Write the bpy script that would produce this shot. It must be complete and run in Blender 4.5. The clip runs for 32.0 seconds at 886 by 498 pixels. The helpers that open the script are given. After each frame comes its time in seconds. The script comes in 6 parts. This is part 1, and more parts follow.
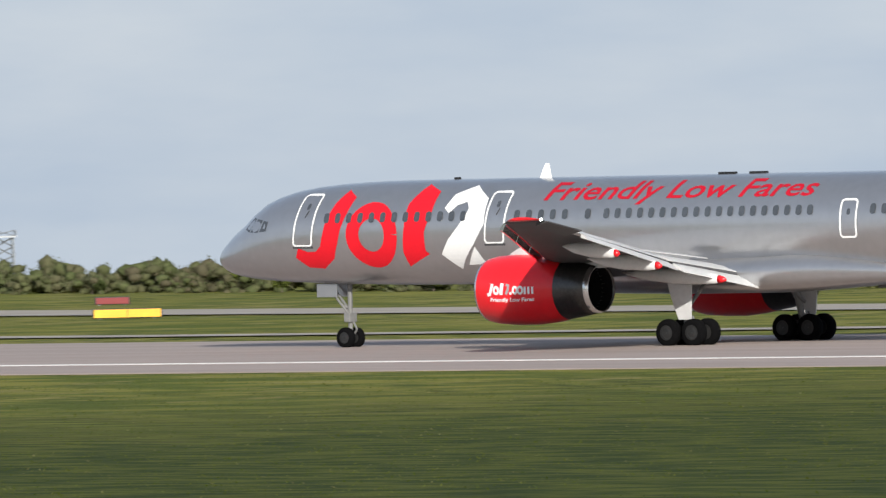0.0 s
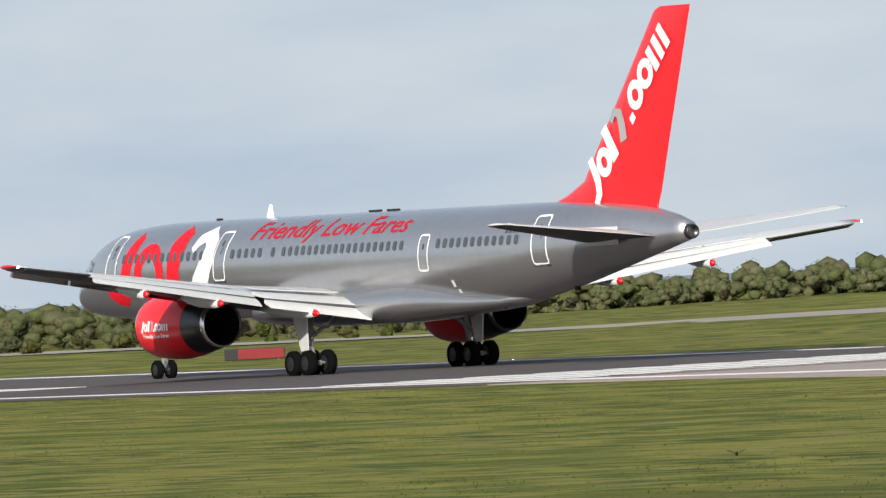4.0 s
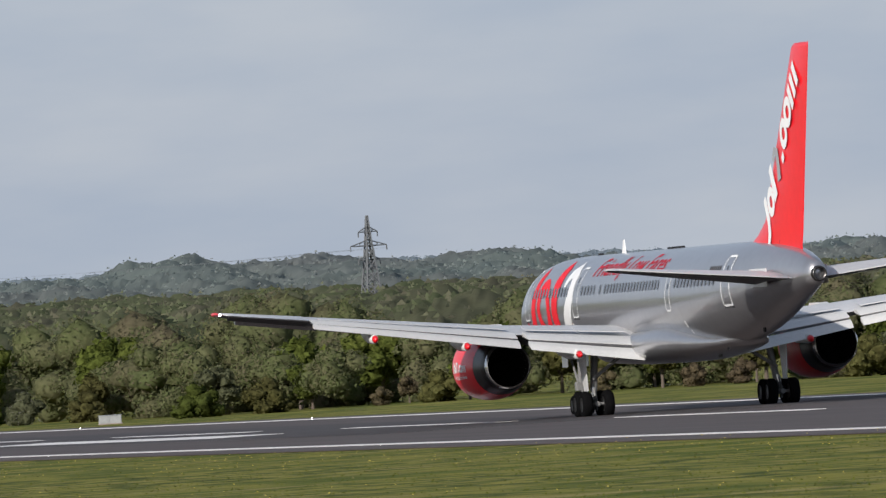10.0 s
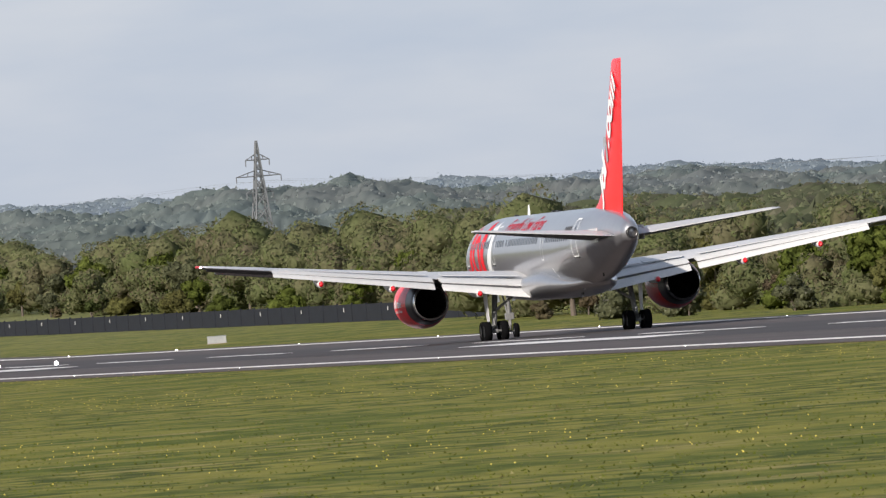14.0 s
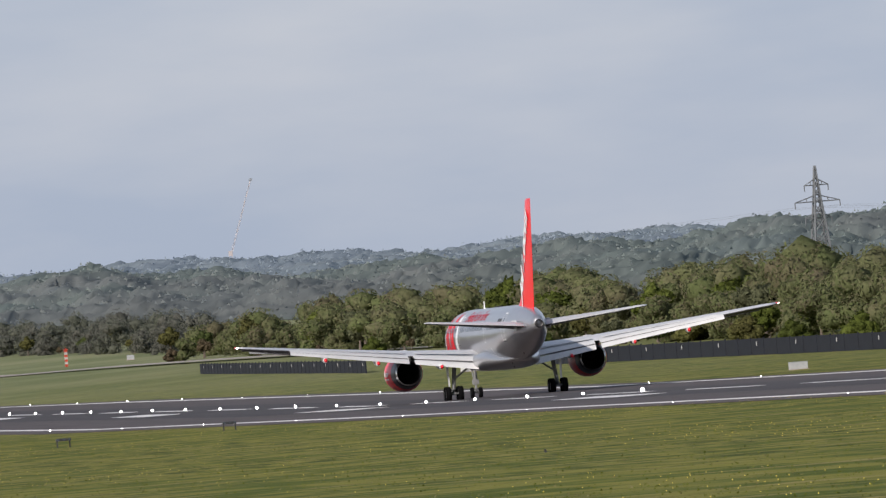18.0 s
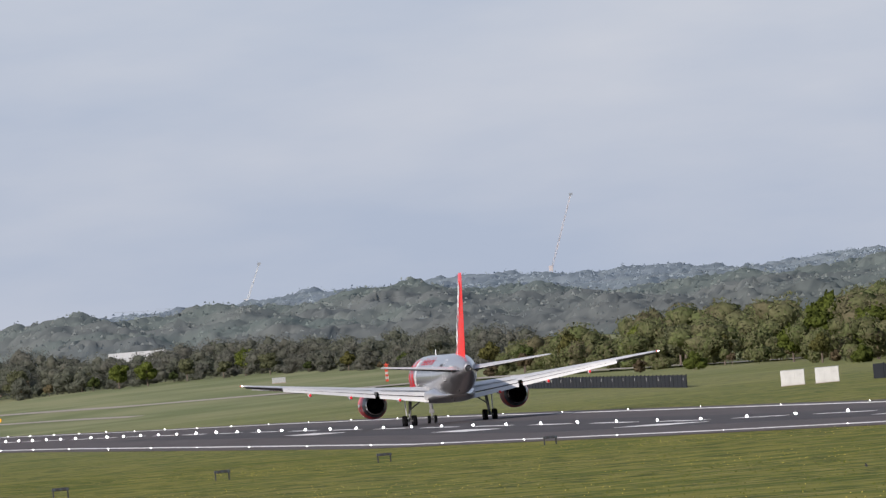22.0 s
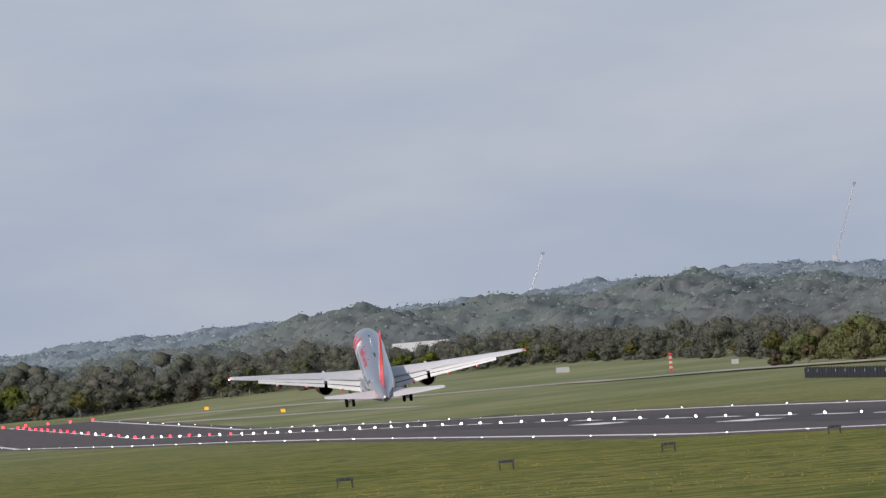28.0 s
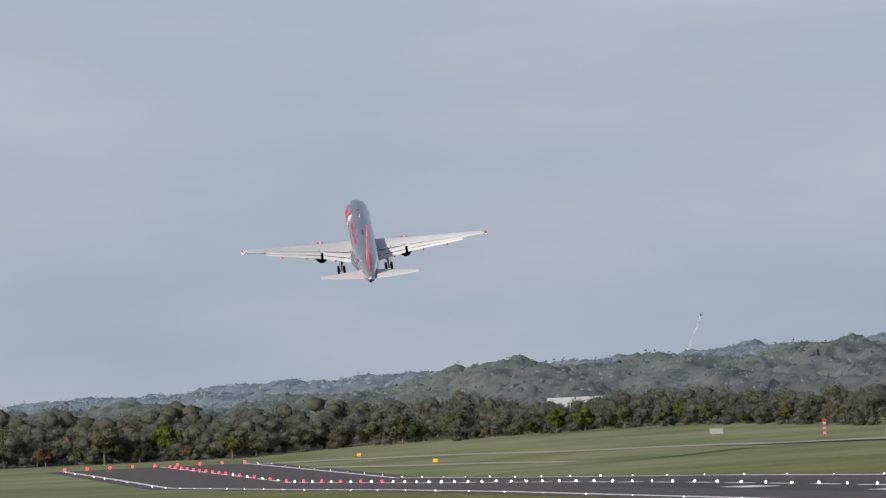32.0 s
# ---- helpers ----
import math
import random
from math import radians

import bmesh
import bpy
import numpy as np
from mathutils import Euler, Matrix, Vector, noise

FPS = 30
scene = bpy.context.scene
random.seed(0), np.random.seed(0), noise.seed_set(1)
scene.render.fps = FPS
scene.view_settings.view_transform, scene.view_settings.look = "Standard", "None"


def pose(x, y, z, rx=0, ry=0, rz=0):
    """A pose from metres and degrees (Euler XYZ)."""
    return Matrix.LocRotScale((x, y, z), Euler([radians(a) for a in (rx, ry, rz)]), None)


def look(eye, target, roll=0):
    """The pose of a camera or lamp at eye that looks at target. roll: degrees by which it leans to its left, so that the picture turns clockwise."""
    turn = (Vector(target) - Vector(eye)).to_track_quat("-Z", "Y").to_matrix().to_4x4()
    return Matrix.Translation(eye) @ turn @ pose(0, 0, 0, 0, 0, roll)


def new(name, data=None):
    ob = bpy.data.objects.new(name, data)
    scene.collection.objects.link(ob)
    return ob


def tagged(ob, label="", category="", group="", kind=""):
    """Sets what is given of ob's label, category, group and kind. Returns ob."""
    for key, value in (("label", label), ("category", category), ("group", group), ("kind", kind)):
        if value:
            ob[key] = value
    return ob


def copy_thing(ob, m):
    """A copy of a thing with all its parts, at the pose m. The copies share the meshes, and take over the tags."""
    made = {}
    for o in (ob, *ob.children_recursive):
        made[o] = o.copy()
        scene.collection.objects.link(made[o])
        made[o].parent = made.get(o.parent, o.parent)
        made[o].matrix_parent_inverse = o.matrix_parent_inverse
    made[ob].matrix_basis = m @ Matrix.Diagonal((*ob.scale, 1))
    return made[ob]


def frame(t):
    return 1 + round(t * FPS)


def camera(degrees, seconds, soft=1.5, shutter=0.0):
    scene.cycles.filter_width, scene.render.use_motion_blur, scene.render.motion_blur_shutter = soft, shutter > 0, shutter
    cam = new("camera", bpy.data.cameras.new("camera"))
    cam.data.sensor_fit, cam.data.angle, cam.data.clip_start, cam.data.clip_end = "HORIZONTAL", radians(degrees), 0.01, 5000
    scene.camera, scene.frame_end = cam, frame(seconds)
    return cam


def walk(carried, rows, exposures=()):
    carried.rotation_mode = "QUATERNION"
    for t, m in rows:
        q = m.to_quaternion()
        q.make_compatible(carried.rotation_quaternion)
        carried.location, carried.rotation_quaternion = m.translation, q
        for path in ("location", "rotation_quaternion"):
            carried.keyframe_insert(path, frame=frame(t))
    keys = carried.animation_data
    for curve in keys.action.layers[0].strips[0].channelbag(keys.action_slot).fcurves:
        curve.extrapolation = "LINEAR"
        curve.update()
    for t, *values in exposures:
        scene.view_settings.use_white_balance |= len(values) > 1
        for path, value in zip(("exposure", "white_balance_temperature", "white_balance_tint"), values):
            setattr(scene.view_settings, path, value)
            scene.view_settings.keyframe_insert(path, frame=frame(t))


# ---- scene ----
cam = camera(3.607, 32.0, soft=1.35, shutter=0.048)

# seconds, x, y, z, turn, tilt, lean
CAM_ROWS = [
    (0, -308.0, -230.7, 8.34, -53.158, 89.490, -1.34),
    (0.6, -287.5, -238.0, 7.23, -47.178, 89.633, -2.17),
    (1, -273.2, -237.1, 6.60, -44.727, 89.708, -1.81),
    (1.5, -254.6, -234.8, 5.99, -41.795, 89.764, -1.70),
    (2, -235.9, -233.9, 5.66, -38.736, 89.821, -2.31),
    (2.5, -217.9, -229.0, 5.66, -36.651, 89.815, -2.49),
    (3, -199.4, -226.0, 5.83, -34.034, 89.824, -2.57),
    (3.5, -181.2, -221.7, 5.97, -32.045, 89.831, -2.80),
    (5.5, -107.2, -201.7, 6.32, -25.063, 89.941, -3.61),
    (6, -88.4, -197.9, 6.32, -23.108, 89.976, -3.62),
    (6.5, -73.1, -186.5, 6.16, -21.640, 90.014, -3.30),
    (7, -58.3, -174.3, 5.77, -20.552, 90.123, -4.20),
    (7.5, -42.6, -163.3, 5.10, -19.201, 90.246, -3.66),
    (8, -29.6, -150.4, 4.43, -17.542, 90.386, -4.11),
    (8.5, -19.0, -135.5, 4.04, -15.722, 90.384, -3.63),
    (9, -11.3, -118.7, 3.81, -14.188, 90.384, -3.59),
    (9.5, -7.4, -103.0, 3.64, -13.002, 90.332, -3.72),
    (10, -10.1, -87.9, 3.54, -12.142, 90.332, -3.91),
    (10.5, -12.1, -74.2, 3.50, -11.592, 90.321, -3.85),
    (11, -13.0, -63.6, 3.49, -11.217, 90.255, -3.99),
    (11.5, -14.3, -56.8, 3.41, -11.187, 90.080, -4.03),
    (12, -14.3, -51.3, 3.30, -11.116, 89.873, -4.01),
    (12.5, -12.9, -42.8, 3.17, -10.666, 89.818, -4.13),
    (13, -6.3, -33.6, 3.04, -9.946, 89.930, -4.50),
    (13.5, 0.9, -25.0, 2.92, -9.099, 90.055, -4.62),
    (15.5, 0.0, 0.0, 3.01, -7.859, 90.228, -4.61),
    (16, 0.0, 0.0, 3.01, -7.371, 90.286, -4.67),
    (16.5, 0.0, 0.0, 3.01, -6.868, 90.340, -4.76),
    (17, 0.0, 0.0, 3.01, -6.584, 90.375, -4.71),
    (17.5, 0.0, 0.0, 3.01, -6.520, 90.397, -4.75),
    (18, 0.0, 0.0, 3.01, -6.379, 90.420, -4.82),
    (18.5, 0.0, 0.0, 3.01, -6.160, 90.443, -4.76),
    (19, 0.0, 0.0, 3.01, -5.953, 90.467, -4.79),
    (19.5, 0.0, 0.0, 3.01, -5.831, 90.479, -4.89),
    (20, 0.0, 0.0, 3.01, -5.720, 90.496, -4.81),
    (20.5, 0.0, 0.0, 3.01, -5.624, 90.514, -4.81),
    (21, 0.0, 0.0, 3.01, -5.440, 90.540, -4.73),
    (21.5, 0.0, 0.0, 3.01, -5.222, 90.568, -4.77),
    (22, 0.0, 0.0, 3.01, -5.084, 90.589, -4.89),
    (22.5, 0.0, 0.0, 3.01, -4.992, 90.606, -4.89),
    (23, 0.0, 0.0, 3.01, -4.880, 90.623, -5.01),
    (23.5, 0.0, 0.0, 3.01, -4.734, 90.638, -4.91),
    (24, 0.0, 0.0, 3.01, -4.398, 90.664, -4.89),
    (24.5, 0.0, 0.0, 3.01, -4.237, 90.669, -4.89),
    (25, 0.0, 0.0, 3.01, -4.126, 90.660, -4.92),
    (25.5, 0.0, 0.0, 3.01, -4.030, 90.645, -4.90),
    (27.5, 0.0, 0.0, 3.01, -3.954, 90.626, -4.99),
    (28, 0.0, 0.0, 3.01, -3.929, 90.646, -4.98),
    (28.5, 0.0, 0.0, 3.01, -3.914, 90.673, -4.84),
    (29, 0.0, 0.0, 3.01, -3.892, 90.707, -4.57),
    (29.5, 0.0, 0.0, 3.01, -3.760, 90.761, -4.79),
    (30, 0.0, 0.0, 3.01, -3.537, 90.806, -4.53),
    (30.5, 0.0, 0.0, 3.01, -3.441, 90.832, -3.85),
    (31, 0.0, 0.0, 3.01, -3.395, 90.862, -3.41),
    (31.5, 0.0, 0.0, 3.01, -3.351, 90.888, -3.13),
    (32, 0.0, 0.0, 3.01, -3.294, 90.905, -2.63),
]

walk(cam, [(t, pose(x, y, z, 0, 0, turn) @ pose(0, 0, 0, tilt) @ pose(0, 0, 0, 0, 0, lean)) for t, x, y, z, turn, tilt, lean in CAM_ROWS],
     exposures=[(0, 0.12, 6480, 9), (1, 0.24, 6600, 7), (2, 0.36, 6650, 6), (3, 0.25, 6700, 7), (5.5, 0.18, 6580, 9), (6, 0.1, 6580, 9), (7, -0.27, 6550, 11), (9, -0.22, 6480, 12), (11, -0.18, 6450, 12),
                (12, -0.12, 6550, 13), (13.2, 0.22, 6750, 13), (16, -0.12, 6550, 14), (24, 0.02, 6500, 16), (28, -0.17, 6500, 15), (32, -0.25, 6550, 14)])

# ------------------------------------------------------------------ light
SUN_WAY = Vector((0.65, 0.65, -0.41)).normalized()


def make_light():
    world = bpy.data.worlds.new("sky")
    scene.world = world
    world.use_nodes = True
    nt = world.node_tree
    nt.nodes.clear()
    out = nt.nodes.new("ShaderNodeOutputWorld")
    bg = nt.nodes.new("ShaderNodeBackground")
    sky = nt.nodes.new("ShaderNodeTexSky")
    sky.sky_type = "NISHITA"
    sky.sun_disc = False
    sky.sun_elevation = math.asin(-SUN_WAY.z)
    sky.sun_rotation = math.atan2(-SUN_WAY.x, -SUN_WAY.y)
    sky.altitude, sky.air_density, sky.dust_density, sky.ozone_density = 80, 1.0, 1.5, 2.0
    # thin high cloud over the whole sky
    co = nt.nodes.new("ShaderNodeTexCoord")
    mp = nt.nodes.new("ShaderNodeMapping")
    mp.inputs["Scale"].default_value = (16, 16, 60)
    nz = nt.nodes.new("ShaderNodeTexNoise")
    nz.inputs["Scale"].default_value, nz.inputs["Detail"].default_value = 1.6, 7
    ramp = nt.nodes.new("ShaderNodeValToRGB")
    ramp.color_ramp.elements[0].position, ramp.color_ramp.elements[1].position = 0.32, 0.72
    ramp.color_ramp.elements[0].color = (4.5, 5.45, 6.9, 1)
    ramp.color_ramp.elements[1].color = (6.35, 6.9, 7.65, 1)
    mix = nt.nodes.new("ShaderNodeMix")
    mix.data_type = "RGBA"
    way = nt.nodes.new("ShaderNodeSeparateXYZ")
    veil = nt.nodes.new("ShaderNodeMapRange")
    veil.inputs["From Min"].default_value, veil.inputs["From Max"].default_value = 0.10, 0.55
    veil.inputs["To Min"].default_value, veil.inputs["To Max"].default_value = 0.82, 0.25
    nt.links.new(co.outputs["Generated"], way.inputs["Vector"])
    nt.links.new(way.outputs["Z"], veil.inputs["Value"])
    nt.links.new(veil.outputs["Result"], mix.inputs["Factor"])
    nt.links.new(co.outputs["Generated"], mp.inputs["Vector"])
    nt.links.new(mp.outputs["Vector"], nz.inputs["Vector"])
    nt.links.new(nz.outputs["Fac"], ramp.inputs["Fac"])
    nt.links.new(sky.outputs["Color"], mix.inputs["A"])
    nt.links.new(ramp.outputs["Color"], mix.inputs["B"])
    nt.links.new(mix.outputs["Result"], bg.inputs["Color"])
    bg.inputs["Strength"].default_value = 0.1
    nt.links.new(bg.outputs["Background"], out.inputs["Surface"])
    lamp = bpy.data.lights.new("sun", "SUN")
    lamp.energy, lamp.angle, lamp.color = 5.0, radians(0.6), (1.0, 0.95, 0.87)
    new("sun", lamp).matrix_basis = look((0, 0, 300), Vector((0, 0, 300)) + SUN_WAY)


make_light()


# ------------------------------------------------------------------ materials
def material(name, colour, rough=0.6, metal=0.0, dark=0.75, light=1.2, scale=1.0, fine=12.0, bump=0.0, stretch=(1, 1, 1),
             vary=0.0, coat=0.0, coords="Object", spec=0.5):
    """A surface with a broad stain and a fine grain over its colour."""
    m = bpy.data.materials.new(name)
    m.use_nodes = True
    nt = m.node_tree
    b = nt.nodes["Principled BSDF"]
    b.inputs["Roughness"].default_value, b.inputs["Metallic"].default_value = rough, metal
    b.inputs["Coat Weight"].default_value = coat
    b.inputs["Coat Roughness"].default_value = 0.08
    b.inputs["Specular IOR Level"].default_value = spec
    co = nt.nodes.new("ShaderNodeTexCoord")
    mp = nt.nodes.new("ShaderNodeMapping")
    mp.inputs["Scale"].default_value = stretch
    nt.links.new(co.outputs[coords], mp.inputs["Vector"])
    big, small = nt.nodes.new("ShaderNodeTexNoise"), nt.nodes.new("ShaderNodeTexNoise")
    big.inputs["Scale"].default_value, big.inputs["Detail"].default_value = scale, 4
    small.inputs["Scale"].default_value, small.inputs["Detail"].default_value = scale * fine, 3
    add = nt.nodes.new("ShaderNodeMath")
    add.operation = "MULTIPLY_ADD"
    add.inputs[1].default_value = 0.45
    for n in (big, small):
        nt.links.new(mp.outputs["Vector"], n.inputs["Vector"])
    nt.links.new(small.outputs["Fac"], add.inputs[0])
    half = nt.nodes.new("ShaderNodeMath")
    half.operation = "MULTIPLY"
    half.inputs[1].default_value = 0.55
    nt.links.new(big.outputs["Fac"], half.inputs[0])
    nt.links.new(half.outputs[0], add.inputs[2])
    fac = add.outputs[0]
    if vary:
        info = nt.nodes.new("ShaderNodeObjectInfo")
        va = nt.nodes.new("ShaderNodeMath")
        va.operation = "MULTIPLY_ADD"
        va.inputs[1].default_value = vary
        nt.links.new(info.outputs["Random"], va.inputs[0])
        nt.links.new(fac, va.inputs[2])
        sh = nt.nodes.new("ShaderNodeMath")
        sh.operation = "SUBTRACT"
        sh.inputs[1].default_value = vary / 2
        nt.links.new(va.outputs[0], sh.inputs[0])
        fac = sh.outputs[0]
    ramp = nt.nodes.new("ShaderNodeValToRGB")
    ramp.color_ramp.elements[0].position, ramp.color_ramp.elements[1].position = 0.3, 0.7
    ramp.color_ramp.elements[0].color = (*[min(1, c * dark) for c in colour], 1)
    ramp.color_ramp.elements[1].color = (*[min(1, c * light) for c in colour], 1)
    nt.links.new(fac, ramp.inputs["Fac"])
    nt.links.new(ramp.outputs["Color"], b.inputs["Base Color"])
    if bump:
        bp = nt.nodes.new("ShaderNodeBump")
        bp.inputs["Strength"].default_value = bump
        bp.inputs["Distance"].default_value = 0.02
        nt.links.new(add.outputs[0], bp.inputs["Height"])
        nt.links.new(bp.outputs["Normal"], b.inputs["Normal"])
    return m


def glow(name, colour, strength):
    m = bpy.data.materials.new(name)
    m.use_nodes = True
    b = m.node_tree.nodes["Principled BSDF"]
    b.inputs["Base Color"].default_value = (*colour, 1)
    b.inputs["Emission Color"].default_value = (*colour, 1)
    b.inputs["Emission Strength"].default_value = strength
    return m


def foliage(name, colours, vary=0.35, broad=0.13, leaf=2.2, relief=0.35, gap_shade=0.55):
    """Leaves that let some light through; hue drifts over metres, from clump to clump and from tree to tree."""
    m = bpy.data.materials.new(name)
    m.use_nodes = True
    nt = m.node_tree
    nt.nodes.clear()
    out = nt.nodes.new("ShaderNodeOutputMaterial")
    co = nt.nodes.new("ShaderNodeTexCoord")
    geo = nt.nodes.new("ShaderNodeNewGeometry")
    info = nt.nodes.new("ShaderNodeObjectInfo")
    big = nt.nodes.new("ShaderNodeTexNoise")
    big.inputs["Scale"].default_value, big.inputs["Detail"].default_value = broad, 3
    nt.links.new(geo.outputs["Position"], big.inputs["Vector"])
    total = None
    for socket, k in ((big.outputs["Fac"], 1.25), (info.outputs["Random"], vary), (geo.outputs["Random Per Island"], 0.28)):
        mul = nt.nodes.new("ShaderNodeMath")
        mul.operation = "MULTIPLY_ADD"
        mul.inputs[1].default_value, mul.inputs[2].default_value = k, -k / 2
        nt.links.new(socket, mul.inputs[0])
        if total is not None:
            add = nt.nodes.new("ShaderNodeMath")
            nt.links.new(total, add.inputs[0])
            nt.links.new(mul.outputs[0], add.inputs[1])
            total = add.outputs[0]
        else:
            mul.inputs[2].default_value = 0.5 - k / 2
            total = mul.outputs[0]
    ramp = nt.nodes.new("ShaderNodeValToRGB")
    els = ramp.color_ramp.elements
    while len(els) < len(colours):
        els.new(0.5)
    for k, c in enumerate(colours):
        els[k].position = 0.12 + 0.76 * k / (len(colours) - 1)
        els[k].color = (*c, 1)
    nt.links.new(total, ramp.inputs["Fac"])
    # leaf clumps; shade in the hollows between them is put into the colour
    fine = nt.nodes.new("ShaderNodeTexNoise")
    fine.inputs["Scale"].default_value, fine.inputs["Detail"].default_value = leaf, 5
    nt.links.new(geo.outputs["Position"], fine.inputs["Vector"])
    gap = nt.nodes.new("ShaderNodeMapRange")
    gap.inputs["From Min"].default_value, gap.inputs["From Max"].default_value = 0.36, 0.62
    gap.inputs["To Min"].default_value, gap.inputs["To Max"].default_value = gap_shade, 1.8 - gap_shade
    nt.links.new(fine.outputs["Fac"], gap.inputs["Value"])
    tint = nt.nodes.new("ShaderNodeVectorMath")
    tint.operation = "SCALE"
    nt.links.new(ramp.outputs["Color"], tint.inputs[0])
    nt.links.new(gap.outputs["Result"], tint.inputs["Scale"])
    bump = nt.nodes.new("ShaderNodeBump")
    bump.inputs["Strength"].default_value, bump.inputs["Distance"].default_value = 1.0, relief
    nt.links.new(fine.outputs["Fac"], bump.inputs["Height"])
    dif, tra, mix = nt.nodes.new("ShaderNodeBsdfDiffuse"), nt.nodes.new("ShaderNodeBsdfTranslucent"), nt.nodes.new("ShaderNodeMixShader")
    mix.inputs["Fac"].default_value = 0.42
    for n in (dif, tra):
        nt.links.new(tint.outputs["Vector"], n.inputs["Color"])
        nt.links.new(bump.outputs["Normal"], n.inputs["Normal"])
    nt.links.new(dif.outputs[0], mix.inputs[1])
    nt.links.new(tra.outputs[0], mix.inputs[2])
    nt.links.new(mix.outputs[0], out.inputs["Surface"])
    return m


def grass_material():
    """Mown grass: swaths along the runway, clumps, and dry or yellowish patches."""
    m = bpy.data.materials.new("mown_grass")
    m.use_nodes = True
    nt = m.node_tree
    b = nt.nodes["Principled BSDF"]
    b.inputs["Roughness"].default_value = 0.9
    b.inputs["Specular IOR Level"].default_value = 0.12
    co = nt.nodes.new("ShaderNodeTexCoord")

    def noise_at(sx, sy, detail, rot=0.0):
        mp = nt.nodes.new("ShaderNodeMapping")
        mp.inputs["Scale"].default_value = (sx, sy, 1)
        mp.inputs["Rotation"].default_value = (0, 0, rot)
        n = nt.nodes.new("ShaderNodeTexNoise")
        n.inputs["Scale"].default_value, n.inputs["Detail"].default_value = 1, detail
        nt.links.new(co.outputs["Object"], mp.inputs["Vector"])
        nt.links.new(mp.outputs["Vector"], n.inputs["Vector"])
        return n.outputs["Fac"]

    def blend(fac, a, c, lo=0.35, hi=0.65):
        r = nt.nodes.new("ShaderNodeMapRange")
        r.inputs["From Min"].default_value, r.inputs["From Max"].default_value = lo, hi
        nt.links.new(fac, r.inputs["Value"])
        x = nt.nodes.new("ShaderNodeMix")
        x.data_type = "RGBA"
        nt.links.new(r.outputs["Result"], x.inputs["Factor"])
        for socket, v in (("A", a), ("B", c)):
            if isinstance(v, tuple):
                x.inputs[socket].default_value = (*v, 1)
            else:
                nt.links.new(v, x.inputs[socket])
        return x.outputs["Result"]

    swath = blend(noise_at(0.2, 0.10, 6), (0.070, 0.096, 0.010), (0.198, 0.188, 0.036), 0.45, 0.55)
    clump = blend(noise_at(0.9, 0.32, 8), (0.046, 0.066, 0.008), (0.212, 0.200, 0.042), 0.43, 0.57)
    mixed = blend(noise_at(0.04, 0.05, 3), swath, clump, 0.40, 0.60)
    dry = blend(noise_at(0.2, 0.28, 7), mixed, (0.255, 0.215, 0.080), 0.57, 0.70)
    fresh = blend(noise_at(7, 7, 4), dry, clump, 0.45, 0.95)
    north = nt.nodes.new("ShaderNodeSeparateXYZ")
    nt.links.new(co.outputs["Object"], north.inputs["Vector"])
    # grass pales and greys with distance: haze put into its colour
    hazed_grass = blend(noise_at(0.01, 0.01, 5), (0.150, 0.174, 0.078), (0.230, 0.236, 0.122), 0.40, 0.62)
    fresh = blend(north.outputs["Y"], fresh, hazed_grass, 900, 2300)
    # darker grass at the field's near end: cloud shade put into the colour
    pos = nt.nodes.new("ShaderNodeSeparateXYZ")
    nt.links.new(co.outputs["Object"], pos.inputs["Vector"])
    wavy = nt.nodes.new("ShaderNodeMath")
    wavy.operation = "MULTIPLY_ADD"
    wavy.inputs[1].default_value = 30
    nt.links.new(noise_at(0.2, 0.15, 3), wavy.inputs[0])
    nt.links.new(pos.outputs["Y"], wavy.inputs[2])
    cloud_shaded = blend(noise_at(0.9, 0.35, 8), (0.020, 0.034, 0.002), (0.074, 0.086, 0.010), 0.41, 0.59)
    blades = blend(wavy.outputs[0], cloud_shaded, fresh, 10, 60)
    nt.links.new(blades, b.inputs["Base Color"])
    bp = nt.nodes.new("ShaderNodeBump")
    bp.inputs["Strength"].default_value, bp.inputs["Distance"].default_value = 1.0, 0.12
    nt.links.new(noise_at(2.2, 2.2, 8), bp.inputs["Height"])
    nt.links.new(bp.outputs["Normal"], b.inputs["Normal"])
    return m


GRASS = grass_material()
BLADE = foliage("grass_blade", ((0.11, 0.135, 0.022), (0.155, 0.172, 0.036), (0.205, 0.208, 0.055)), 0.0, 0.4, 2.2, 0.1, 0.85)
# darker blades that match the cloud shade painted at the near end
CLOUD_SHADED_BLADE = foliage("cloud_shaded_blade", ((0.050, 0.078, 0.010), (0.085, 0.110, 0.016), (0.130, 0.145, 0.028)), 0.0, 0.5, 2.2, 0.1, 0.85)
DRY_BLADE = foliage("dry_grass_blade", ((0.20, 0.18, 0.08), (0.28, 0.25, 0.12)), 0.0, 0.4)
DANDELION = material("dandelion", (0.72, 0.56, 0.10), rough=0.8, scale=3)
ASPHALT = material("asphalt", (0.066, 0.052, 0.049), rough=0.85, dark=0.7, light=1.35, scale=0.6, fine=30, bump=0.3, stretch=(1, 0.06, 1))
RUBBER = material("rubber_deposit", (0.042, 0.034, 0.033), rough=0.8, dark=0.6, light=1.3, scale=0.5, stretch=(1, 0.05, 1))
CONCRETE = material("old_concrete", (0.34, 0.275, 0.245), rough=0.85, dark=0.78, light=1.15, scale=0.35, fine=25, bump=0.25, stretch=(1, 0.15, 1))
TAXI = material("taxiway_concrete", (0.33, 0.29, 0.245), rough=0.85, dark=0.8, light=1.15, scale=0.3, fine=25)
PAINT = material("runway_paint", (0.74, 0.72, 0.70), rough=0.7, dark=0.75, light=1.1, scale=0.8, fine=20, stretch=(1, 0.2, 1))
